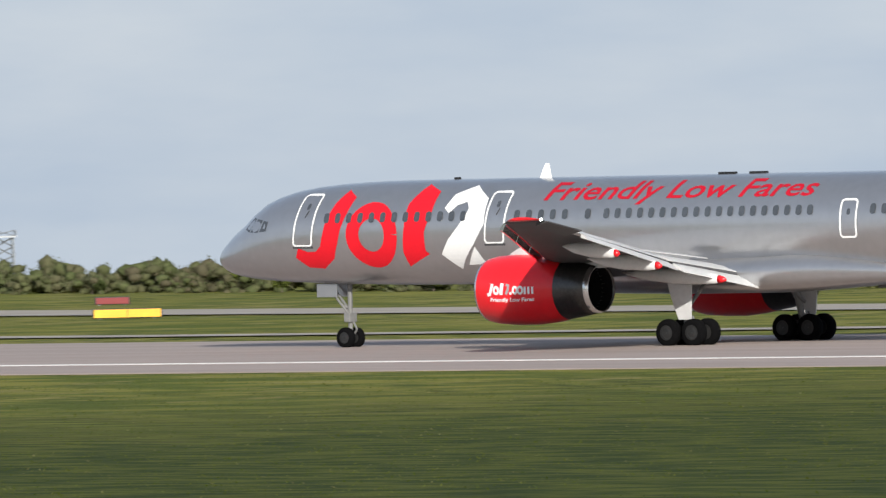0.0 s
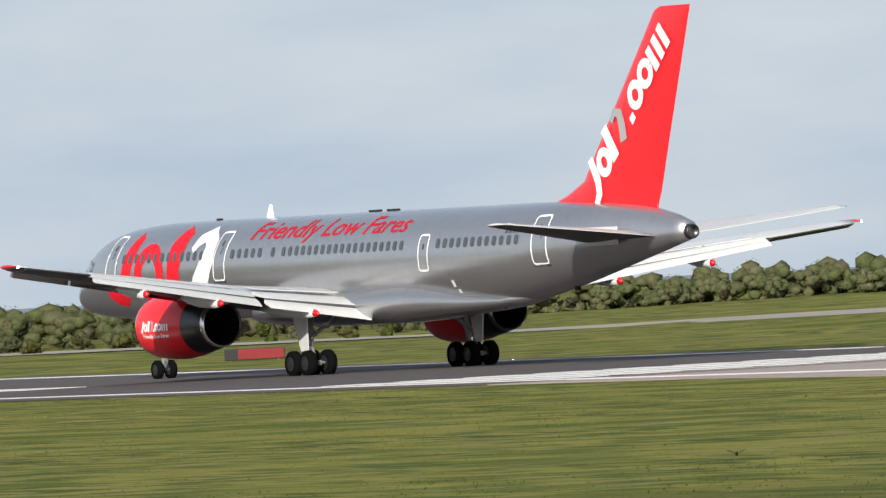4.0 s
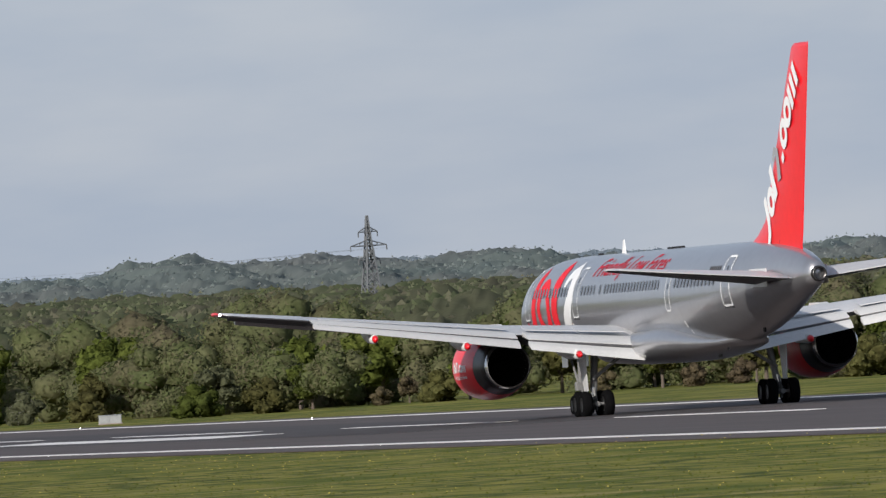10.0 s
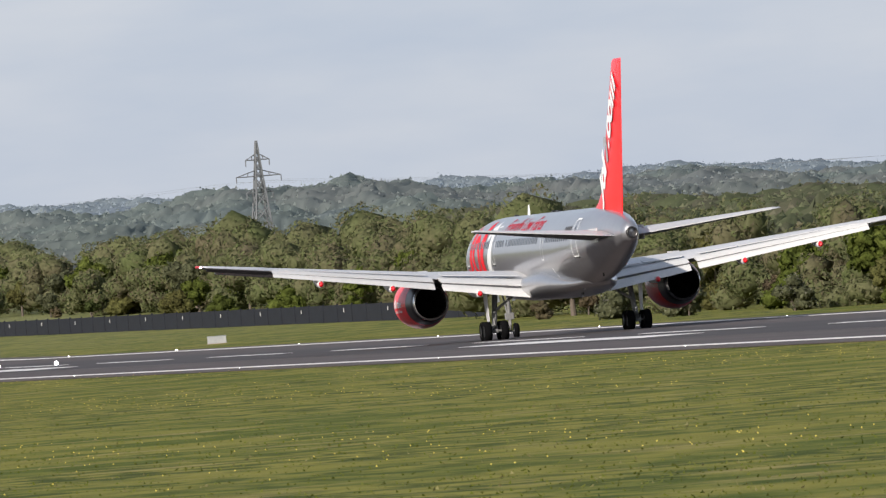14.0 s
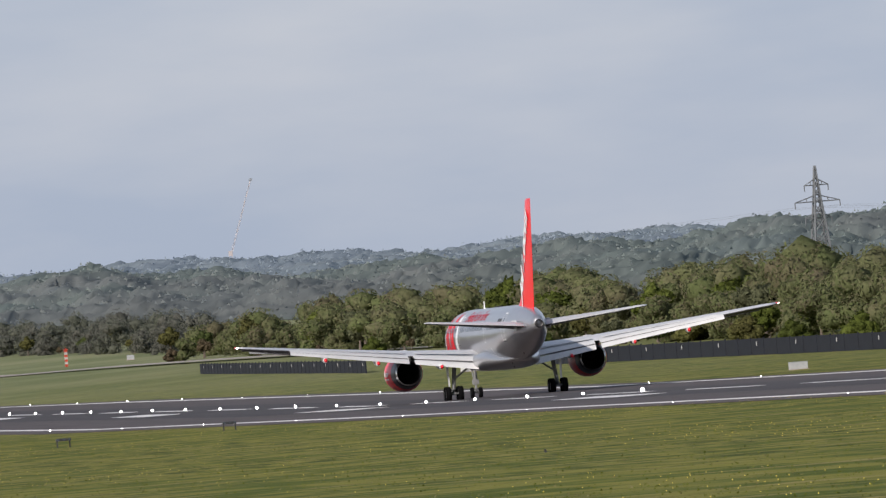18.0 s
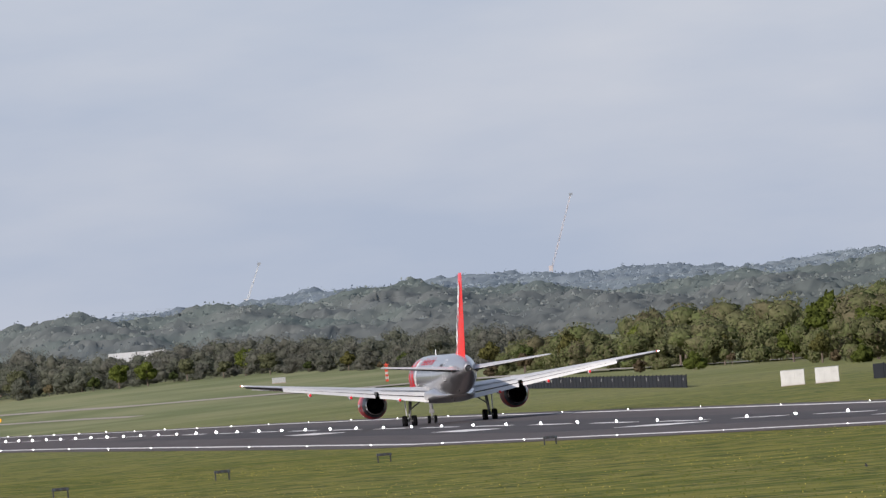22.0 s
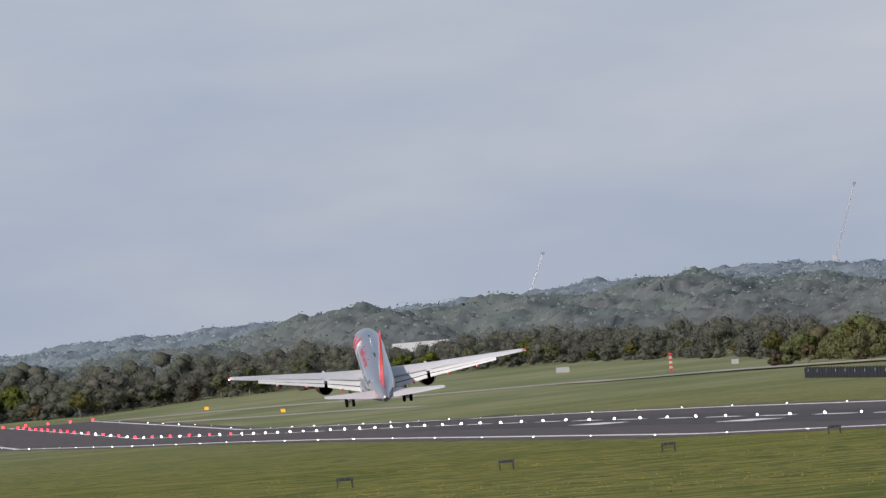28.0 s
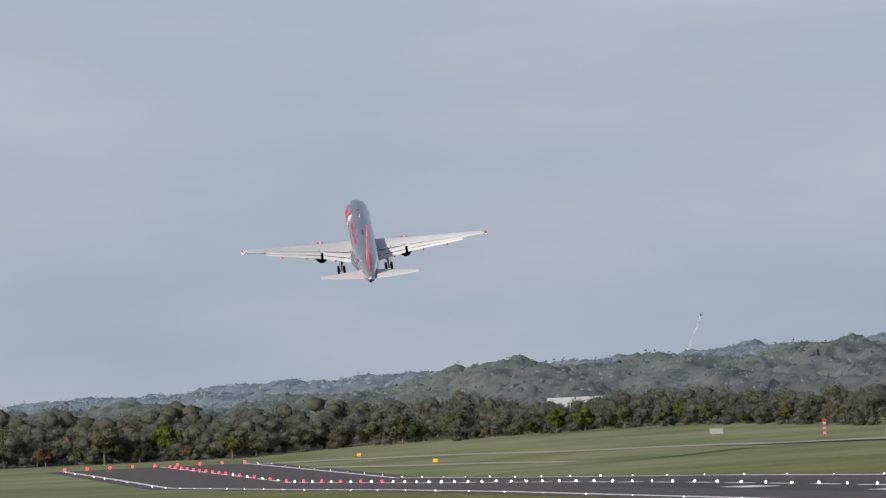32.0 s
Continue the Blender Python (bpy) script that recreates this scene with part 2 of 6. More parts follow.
SILVER = material("silver_paint", (0.485, 0.485, 0.50), rough=0.29, metal=0.82, dark=0.93, light=1.05, scale=0.35, fine=8, coat=0.35)
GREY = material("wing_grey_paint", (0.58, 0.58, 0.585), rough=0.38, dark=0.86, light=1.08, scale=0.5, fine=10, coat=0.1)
# grey darkened to carry the shade under wings and tailplane
SHADED_UNDER = material("shaded_underside_grey", (0.07, 0.07, 0.073), rough=0.5, spec=0.25, dark=0.8, light=1.15, scale=0.6)
FLAP = material("flap_white", (0.62, 0.62, 0.61), rough=0.4, dark=0.88, light=1.06, scale=0.7)
RED = material("airline_red", (0.80, 0.012, 0.020), rough=0.32, dark=0.92, light=1.06, scale=0.5, fine=8, coat=0.15)
LETTER_RED = material("livery_red", (0.74, 0.010, 0.022), rough=0.5, dark=0.94, light=1.05, scale=0.6, spec=0.25)
SLOGAN_RED = material("slogan_red", (0.46, 0.008, 0.024), rough=0.5, dark=0.94, light=1.05, scale=0.6, spec=0.2)
LETTER_WHITE = material("livery_white", (0.86, 0.86, 0.85), rough=0.4, dark=0.95, light=1.03, scale=0.6, coat=0.2)
LETTER_GREY = material("livery_grey", (0.33, 0.33, 0.34), rough=0.4, dark=0.95, light=1.05, scale=0.6)
PIPE = material("exhaust_metal", (0.085, 0.082, 0.08), rough=0.33, metal=0.85, dark=0.75, light=1.2, scale=1.2, fine=8)
LIP = material("polished_lip", (0.72, 0.72, 0.72), rough=0.18, metal=1.0, dark=0.9, light=1.05, scale=1)
CORE_BLACK = material("dark_core", (0.006, 0.006, 0.0065), rough=0.9, spec=0.1, scale=2)
GEAR = material("gear_white", (0.20, 0.20, 0.197), rough=0.5, dark=0.6, light=1.15, scale=2)
TYRE = material("tyre_rubber", (0.005, 0.005, 0.0055), rough=0.95, spec=0.05, scale=4, bump=0.1)
HUB = material("hub_metal", (0.055, 0.055, 0.055), rough=0.45, metal=0.7, scale=5)
GLASS = material("cabin_glass", (0.060, 0.068, 0.080), rough=0.15, dark=0.8, light=1.3, scale=3)
BLACK = material("black_plastic", (0.015, 0.015, 0.016), rough=0.5, scale=3)
SEAM = material("panel_seam", (0.07, 0.07, 0.075), rough=0.6, scale=3)
BARK = material("bark", (0.12, 0.095, 0.075), rough=0.9, dark=0.6, light=1.3, scale=2, bump=0.4, stretch=(4, 4, 0.7))
LEAVES = [foliage("leaf_fresh", ((0.076, 0.094, 0.026), (0.107, 0.134, 0.031), (0.147, 0.174, 0.044))),
          foliage("leaf_olive", ((0.089, 0.085, 0.036), (0.115, 0.111, 0.041), (0.143, 0.147, 0.054))),
          foliage("leaf_deep", ((0.044, 0.059, 0.026), (0.066, 0.085, 0.031), (0.089, 0.111, 0.037))),
          foliage("leaf_bud_brown", ((0.103, 0.080, 0.054), (0.134, 0.107, 0.066), (0.152, 0.134, 0.076))),
          foliage("leaf_grey", ((0.094, 0.099, 0.057), (0.125, 0.134, 0.076), (0.156, 0.165, 0.094)))]
SCRUB = foliage("scrub_leaf", ((0.094, 0.109, 0.056), (0.180, 0.158, 0.100), (0.140, 0.168, 0.070), (0.190, 0.182, 0.104), (0.160, 0.200, 0.075)), 0.0, 0.06, 2.0, 0.06, 0.75)
# belt leaves greyed: some distance haze is painted in
HAZED_BELT = foliage("hazed_belt_leaf", ((0.107, 0.121, 0.099), (0.158, 0.156, 0.134), (0.137, 0.151, 0.115), (0.176, 0.172, 0.141)), 0.0, 0.03, 0.8, 0.08, 0.8)
HAZED_FLOOR = foliage("hazed_floor", ((0.093, 0.107, 0.099), (0.115, 0.124, 0.115), (0.105, 0.119, 0.102)), 0.0, 0.05, 0.8, 0.3)
BLOSSOM = foliage("hawthorn_blossom", ((0.252, 0.246, 0.198), (0.312, 0.300, 0.252)), 0.2)
# far woods: distance haze is put into these base colours
HAZED_WOODS = foliage("hazed_woods_leaf", ((0.285, 0.345, 0.410), (0.330, 0.390, 0.440), (0.345, 0.405, 0.435), (0.305, 0.370, 0.440)), 0.0, 0.006, 0.4, 0.05, 0.92)
# olive with a little haze mixed into the leaf colour
HAZED_MID_LEAF = foliage("hazed_mid_leaf", ((0.128, 0.148, 0.088), (0.186, 0.178, 0.124), (0.160, 0.188, 0.100), (0.205, 0.200, 0.130)), 0.0, 0.012, 0.5, 0.06, 0.85)
HAZED_SLOPE = foliage("hazed_slope_leaf", ((0.215, 0.258, 0.268), (0.262, 0.282, 0.272), (0.240, 0.285, 0.265), (0.225, 0.270, 0.285)), 0.0, 0.008, 0.4, 0.05, 0.9)
FENCE = material("dark_fence", (0.016, 0.018, 0.024), rough=0.8, spec=0.2, scale=1)
CABIN_GREY = material("cabinet_grey", (0.32, 0.33, 0.33), rough=0.5, scale=3)
WHITE = material("white_panel", (0.48, 0.48, 0.465), rough=0.5, dark=0.88, scale=1.5)
YELLOW = material("sign_yellow", (0.86, 0.42, 0.02), rough=0.45, dark=0.9, scale=2)
SIGN_RED = material("sign_red", (0.19, 0.012, 0.014), rough=0.45, dark=0.9, scale=2)
MAST_RED = material("mast_red", (0.60, 0.07, 0.035), rough=0.6, scale=2)
BRICK = material("brick_wall", (0.36, 0.19, 0.12), rough=0.85, scale=1.5, fine=15)
STEEL = material("galvanised_steel", (0.34, 0.36, 0.38), rough=0.5, metal=0.6, scale=2)
FAR_STEEL = material("dull_steel", (0.12, 0.13, 0.14), rough=0.7, dark=0.9, light=1.1, scale=0.5)
# paint drawn towards the sky's tone: haze put into the crane's colour
HAZED_CRANE = material("hazed_crane_paint", (0.42, 0.38, 0.37), rough=0.6, dark=0.9, light=1.1, scale=0.5)
NAVY = material("navy_paint", (0.012, 0.018, 0.06), rough=0.35, scale=1)
GOLD = material("gold_paint", (0.62, 0.40, 0.10), rough=0.4, scale=1)
FEATHER = material("black_feather", (0.014, 0.014, 0.016), rough=0.6, scale=20)
LAMP_WHITE = glow("lamp_white", (1.0, 0.97, 0.90), 30.0)
LAMP_RED = glow("lamp_red", (1.0, 0.03, 0.06), 4.0)


# ------------------------------------------------------------------ building helpers
def mesh_of(name, verts, faces, mat, smooth=False):
    me = bpy.data.meshes.new(name)
    me.from_pydata([tuple(v) for v in verts], [], [tuple(f) for f in faces])
    me.materials.append(mat)
    if smooth:
        me.polygons.foreach_set("use_smooth", [True] * len(me.polygons))
    me.update()
    return me


def part(name, data, mat=None, parent=None, label="", smooth=False):
    """Links a bmesh or a mesh as one part under its thing."""
    if isinstance(data, bmesh.types.BMesh):
        me = bpy.data.meshes.new(name)
        data.to_mesh(me)
        data.free()
        if mat:
            me.materials.append(mat)
        if smooth:
            me.polygons.foreach_set("use_smooth", [True] * len(me.polygons))
    else:
        me = data
    ob = new(name, me)
    ob.parent = parent
    if label:
        ob["label"] = label
    return ob


def thing(name, label, category, m=None, group="", kind=""):
    ob = new(name)
    ob.empty_display_size = 0.3
    if m is not None:
        ob.matrix_basis = m
    return tagged(ob, label, category, group, kind)


def box(size, at=(0, 0, 0), bevel=0.0, turn=None, bm=None):
    bm = bm or bmesh.new()
    r = bmesh.ops.create_cube(bm, size=1)
    vs = r["verts"]
    bmesh.ops.scale(bm, vec=size, verts=vs)
    if bevel:
        es = list({e for v in vs for e in v.link_edges})
        vs = bmesh.ops.bevel(bm, geom=es, offset=bevel, segments=2, affect="EDGES", profile=0.5)["verts"]
    if turn is not None:
        bmesh.ops.rotate(bm, cent=(0, 0, 0), matrix=turn.to_3x3(), verts=vs)
    bmesh.ops.translate(bm, vec=at, verts=vs)
    return bm


def rod(a, b, r0, r1=None, seg=8, bm=None):
    """A round bar from a to b."""
    bm = bm or bmesh.new()
    a, b = Vector(a), Vector(b)
    r1 = r0 if r1 is None else r1
    q = (b - a).to_track_quat("Z", "Y").to_matrix()
    rings = []
    for p, r in ((a, r0), (b, r1)):
        rings.append([bm.verts.new(p + q @ Vector((r * math.cos(k * math.tau / seg), r * math.sin(k * math.tau / seg), 0))) for k in range(seg)])
    for k in range(seg):
        bm.faces.new((rings[0][k], rings[0][(k + 1) % seg], rings[1][(k + 1) % seg], rings[1][k]))
    bm.faces.new(rings[0][::-1])
    bm.faces.new(rings[1])
    return bm


def lathe(profile, seg=40, bm=None, axis="Y"):
    """Turns (along, radius) pairs about the axis into a skin."""
    bm = bm or bmesh.new()
    rings = []
    for y, r in profile:
        ring = []
        for k in range(seg):
            c, s = math.cos(k * math.tau / seg), math.sin(k * math.tau / seg)
            ring.append(bm.verts.new((r * c, y, r * s) if axis == "Y" else ((y, r * c, r * s) if axis == "X" else (r * c, r * s, y))))
        rings.append(ring)
    for a, b in zip(rings, rings[1:]):
        for k in range(seg):
            bm.faces.new((a[k], a[(k + 1) % seg], b[(k + 1) % seg], b[k]))
    bmesh.ops.recalc_face_normals(bm, faces=bm.faces)
    return bm


def loft(rings, bm=None, close=True, caps=True):
    bm = bm or bmesh.new()
    made = [[bm.verts.new(p) for p in ring] for ring in rings]
    n = len(made[0])
    for a, b in zip(made, made[1:]):
        for k in range(n if close else n - 1):
            bm.faces.new((a[k], a[(k + 1) % n], b[(k + 1) % n], b[k]))
    if caps:
        bm.faces.new(made[0][::-1])
        bm.faces.new(made[-1])
    bmesh.ops.recalc_face_normals(bm, faces=bm.faces)
    return bm


# ------------------------------------------------------------------ ground, runway and taxiways
RISE_Y = (-600, 100, 200, 300, 400, 600, 800, 1000, 1200, 1400, 1600, 1900, 2300, 2540, 2870, 3400, 6000)
RISE_Z = (0, 0, 0.03, -0.1, -0.14, -0.28, -0.42, -0.42, 0.13, 0.70, 1.12, 1.55, 2.3, 4.1, 6.5, 7.6, 8.1)
NEAR, FAR, END = 85.6, 122.8, 2870.0
RIDGE_AZ = (0, 1.46, 2.2, 2.9, 3.5, 4.4, 5.0, 5.6, 6.4, 6.9, 7.5, 8.0, 8.6, 9.1, 9.6, 10.3, 11.1, 11.8, 12.5, 14, 16, 17, 18.5, 19.5, 22, 24.5, 27, 35, 45)
RIDGE_EL = (6.0, 6.5, 7.1, 7.6, 7.7, 8.4, 8.8, 8.6, 7.9, 8.4, 7.8, 7.4, 7.7, 7.2, 7.6, 6.5, 5.9, 6.4, 5.7, 5.0, 4.4, 3.5, 2.2, 1.2, -2.0, -3.3, -3.4, -3.8, -4)


def rise(y):
    return float(np.interp(y, RISE_Y, RISE_Z))


def ridge(az):
    """Height of the far woods' skyline, in thousandths of the distance."""
    return float(np.interp(az, RIDGE_AZ, RIDGE_EL))


def ground_z(x, y):
    z = rise(y)
    z += max(0.0, min(x, 200) - 126) / 50 * max(0.0, min(y, 2600) - 1000) * 0.0019
    # the land drops behind the field's far side, shaped to lower the horizon in view
    turn = math.degrees(math.atan2(x, y + 150))
    edge = float(np.interp(y, (-600, 168, 253, 414, 515, 640, 760), (200, 275, 300, 350, 375, 400, 430)))
    if x > edge:
        z -= (x - edge) * float(np.interp(turn, (15, 18, 20, 22, 25, 29, 34, 45), (0, 0.004, 0.015, 0.0225, 0.0225, 0.02, 0.02, 0.022)))
    # a shallow dip before the scrub, shaped to fit the camera's view
    z -= min(1.0, max(0.0, (x - 150) / 60)) * float(np.interp(turn, (10, 13, 17, 22, 26), (0, 0.5, 1.1, 1.0, 0)))
    far = math.hypot(x, y)
    az = math.degrees(math.atan2(x, y))
    # the rise beyond the runway's end is cut back aside, to fit the skyline in view
    z -= float(np.interp(az, (9.5, 12, 15, 19), (0, 0.5, 0.8, 1.0))) * max(0.0, rise(y) - rise(1900)) if y > 1900 else 0.0
    if far > 2900 and y > 0 and az < 45:
        top = 2.85 + ridge(az) * 0.001 * 4300 - 8.6
        k = min(1.0, (far - 2900) / 1400)
        z = z * (1 - k) + top * k
    return z


def setting(name, me, label):
    return tagged(new(name, me), label, kind="structure")


def make_ground():
    xs = [-4800, -3000, -1800, -1000, -600, -400, -250, -150, -80, -30, 0, 30, 60, 80, 126, 150, 176, 210, 250, 300, 360, 420, 520, 650, 800,
          1000, 1250, 1500, 1800, 2200, 2600, 3100, 3700, 4800]
    ys = sorted({-4800, -3000, -1800, -1000, *RISE_Y, *range(-600, 600, 60), *range(600, 3000, 100), *range(3000, 4900, 100)})
    ys = [y for y in ys if y <= 4800]
    verts = [(x, y, ground_z(x, y)) for y in ys for x in xs]
    n = len(xs)
    faces = [(j * n + i, j * n + i + 1, (j + 1) * n + i + 1, (j + 1) * n + i) for j in range(len(ys) - 1) for i in range(n - 1)]
    me = mesh_of("ground", verts, faces, GRASS)
    # far faces get greyed materials, haze being painted into the ground's colour
    me.materials.append(HAZED_FLOOR)
    me.materials.append(HAZED_WOODS)
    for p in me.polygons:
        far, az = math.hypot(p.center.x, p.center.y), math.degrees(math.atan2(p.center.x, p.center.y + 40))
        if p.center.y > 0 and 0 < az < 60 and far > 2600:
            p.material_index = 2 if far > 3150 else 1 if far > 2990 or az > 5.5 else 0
        elif az > 0 and 420 < p.center.x and p.center.y > 0:
            p.material_index = 1
    setting("ground", me, "mown airfield grass, with haze-coloured scrub and woods far off")


def strip(name, x0, x1, y0, y1, up, mat, label, parent=None, taper=()):
    """A flat band along the runway that follows its rise, with a low edge."""
    ys = sorted({y0, y1, *[y for y, x in taper], *[y for y in RISE_Y if y0 < y < y1], *[y for y in range(-600, 3000, 60) if y0 < y < y1]})
    verts, faces = [], []
    for y in ys:
        z = rise(y) + up
        x0 = float(np.interp(y, [p[0] for p in taper], [p[1] for p in taper])) if taper else x0
        verts += [(x0, y, z - 0.03), (x0, y, z), (x1, y, z), (x1, y, z - 0.03)]
    for j in range(len(ys) - 1):
        for i in range(3):
            a = 4 * j + i
            faces.append((a, a + 1, a + 5, a + 4))
    e = 4 * (len(ys) - 1)
    faces += [(3, 2, 1, 0), (e, e + 1, e + 2, e + 3)]
    me = mesh_of(name, verts, faces, mat)
    if parent is not None:
        ob = new(name, me)
        ob.parent = parent
        return ob
    return setting(name, me, label)


def make_runway():
    road = strip("runway", 82.0, 126.5, 200, END, 0.045, ASPHALT, "dark asphalt runway with rubber-blackened middle")
    strip("runway_start", 71.5, 126.5, -500, 200, 0.04, CONCRETE, "pale worn concrete start of the runway", taper=((140, 71.5), (186, 82.0)))
    # slanting joint between the concrete and the asphalt
    verts = [(84, 199.9, rise(200) + 0.055), (126.5, 199.9, rise(200) + 0.055), (126.5, 211, rise(211) + 0.055)]
    setting("runway_joint", mesh_of("runway_joint", verts, [(0, 1, 2)], CONCRETE), "pale concrete wedge beside the asphalt")
    strip("rubber_band", 96, 112, 420, 1500, 0.052, RUBBER, "", road)
    strip("edge_line", NEAR - 0.45, NEAR + 0.45, -500, END, 0.062, PAINT, "", road)
    strip("edge_line", FAR - 0.45, FAR + 0.45, 240, END, 0.062, PAINT, "", road)
    for k in range(12):
        x = NEAR + 1.9 + k * 2.95
        strip("threshold_bar", x, x + 1.8, 204, 221, 0.06, PAINT, "", road)
    for y0, y1 in ((264, 286), (464, 516), (580, 632), (800, 832), (950, 986), (1104, 1134), (1256, 1290)):
        strip("touchdown_bar", 98.7, 101.6, y0, y1, 0.06, PAINT, "", road)
    for y0 in range(340, 2860, 50):
        strip("centre_dash", 105.2, 106.0, y0, y0 + 30, 0.06, PAINT, "", road)
    # taxiways beyond the runway
    def lane(name, line, width, label):
        pts = []
        for (x0, y0), (x1, y1) in zip(line, line[1:]):
            n = max(2, int(math.hypot(x1 - x0, y1 - y0) / 12))
            pts += [(x0 + (x1 - x0) * k / n, y0 + (y1 - y0) * k / n) for k in range(n)]
        pts.append(line[-1])
        verts, faces = [], []
        for k, (x, y) in enumerate(pts):
            a, b = pts[max(0, k - 1)], pts[min(len(pts) - 1, k + 1)]
            d = Vector((b[0] - a[0], b[1] - a[1], 0)).normalized()
            for side in (-1, 1):
                px, py = x - side * d.y * width / 2, y + side * d.x * width / 2
                verts.append((px, py, ground_z(px, py) + 0.06))
            if k:
                faces.append((2 * k - 2, 2 * k - 1, 2 * k + 1, 2 * k))
        setting(name, mesh_of(name, verts, faces, TAXI), label)
    lane("taxiway_far", [(150, -60), (199, 176), (212, 215), (250, 320), (262, 400), (262, 480), (240, 560), (205, 640)], 12, "pale concrete taxiway across the grass")
    lane("taxiway_near", [(138, -150), (139, 120), (150, 215), (200, 290), (236, 315)], 4, "narrow pale service road beside the runway")
    lane("perimeter_road", [(124, 2840), (133, 2770), (145.6, 2648), (161.5, 2467), (181, 2335), (192, 2190), (197, 2067), (201, 1950), (206, 1800)], 4, "pale perimeter road below the trees")
    lane("service_road", [(126, 2640), (133.4, 2520), (146.8, 2375), (152, 2300)], 3, "narrow pale service road on the far grass")


make_ground()
make_runway()


# ------------------------------------------------------------------ the airliner
# stations: metres aft of the nose, axis height, half width, height above and below the axis
HULL = [(0.0, 3.42, 0.02, 0.02, 0.02), (0.12, 3.42, 0.30, 0.26, 0.26), (0.35, 3.43, 0.54, 0.48, 0.44), (0.7, 3.46, 0.78, 0.74, 0.62),
        (1.1, 3.52, 0.99, 0.98, 0.77), (1.6, 3.62, 1.20, 1.20, 0.95), (2.1, 3.74, 1.36, 1.48, 1.13), (2.6, 3.86, 1.49, 1.68, 1.29),
        (3.2, 3.99, 1.61, 1.77, 1.46), (4.0, 4.12, 1.72, 1.84, 1.63), (5.0, 4.23, 1.80, 1.87, 1.79), (6.2, 4.30, 1.85, 1.89, 1.89),
        (7.6, 4.35, 1.875, 1.89, 1.98), (9.0, 4.37, 1.88, 1.89, 2.03), (31.0, 4.37, 1.88, 1.89, 2.10), (33.0, 4.38, 1.86, 1.88, 2.08),
        (35.0, 4.41, 1.79, 1.85, 1.96), (37.0, 4.46, 1.67, 1.80, 1.76), (39.0, 4.53, 1.49, 1.70, 1.50), (41.0, 4.61, 1.27, 1.55, 1.20),
        (43.0, 4.69, 1.00, 1.34, 0.90), (45.0, 4.78, 0.70, 1.02, 0.62), (46.3, 4.83, 0.48, 0.70, 0.42), (47.1, 4.86, 0.33, 0.42, 0.30)]
AFT = 24.29      # station of the main wheels, the origin
_cols = np.array(HULL)


def hull_at(a):
    d = min(1.3, max(0.0, (a - 3.0) * 0.4), max(0.0, (46.6 - a) * 0.4))
    at = a + d * np.array((-1.0, -0.5, 0.0, 0.5, 1.0))
    return [float(np.mean(np.interp(at, _cols[:, 0], _cols[:, k]))) for k in range(1, 5)]


def skin(a, z, out=0.0, side=-1):
    """A point of the hull's side at station a and height z, pushed out by some metres."""
    zc, w, up, dn = hull_at(a)
    r = up if z >= zc else dn
    q = max(-0.985, min(0.985, (z - zc) / r))
    lat = w * math.sqrt(1 - q * q)
    nx, nz = lat / (w * w), (z - zc) / (r * r)
    k = out / max(1e-6, math.hypot(nx, nz))
    return Vector((side * (lat + nx * k), AFT - a, z + nz * k))


def wrap(bm, out):
    """Lays a flat drawing (x: station, y: height) on the hull's left side."""
    zs = [v.co.y for v in bm.verts]
    xs = [v.co.x for v in bm.verts]
    z = min(zs) + 0.13
    while z < max(zs):
        bmesh.ops.bisect_plane(bm, geom=bm.verts[:] + bm.edges[:] + bm.faces[:], plane_co=(0, z, 0), plane_no=(0, 1, 0))
        z += 0.13
    x = min(xs) + 1.0
    while x < max(xs):
        bmesh.ops.bisect_plane(bm, geom=bm.verts[:] + bm.edges[:] + bm.faces[:], plane_co=(x, 0, 0), plane_no=(1, 0, 0))
        x += 1.0
    for v in bm.verts:
        v.co = skin(v.co.x, v.co.y, out)
    return bm


def polygon(points, bm=None):
    bm = bm or bmesh.new()
    f = bm.faces.new([bm.verts.new((x, y, 0)) for x, y in points])
    bmesh.ops.triangulate(bm, faces=[f])
    return bm


def ribbon(path, width, bm=None):
    """A band of a given width along a drawn line; width may be one number or one for each point."""
    bm = bm or bmesh.new()
    n = len(path)
    ws = [width] * n if isinstance(width, (int, float)) else width
    rows = []
    for i, (x, y) in enumerate(path):
        a, b = path[max(0, i - 1)], path[min(n - 1, i + 1)]
        d = Vector((b[0] - a[0], b[1] - a[1])).normalized()
        o = Vector((-d.y, d.x)) * ws[i] / 2
        rows.append((bm.verts.new((x + o.x, y + o.y, 0)), bm.verts.new((x - o.x, y - o.y, 0))))
    for p, q in zip(rows, rows[1:]):
        bm.faces.new((p[0], p[1], q[1], q[0]))
    return bm


def arc(cx, cy, rx, ry, a0, a1, n=18):
    return [(cx + rx * math.cos(radians(a0 + (a1 - a0) * i / n)), cy + ry * math.sin(radians(a0 + (a1 - a0) * i / n))) for i in range(n + 1)]


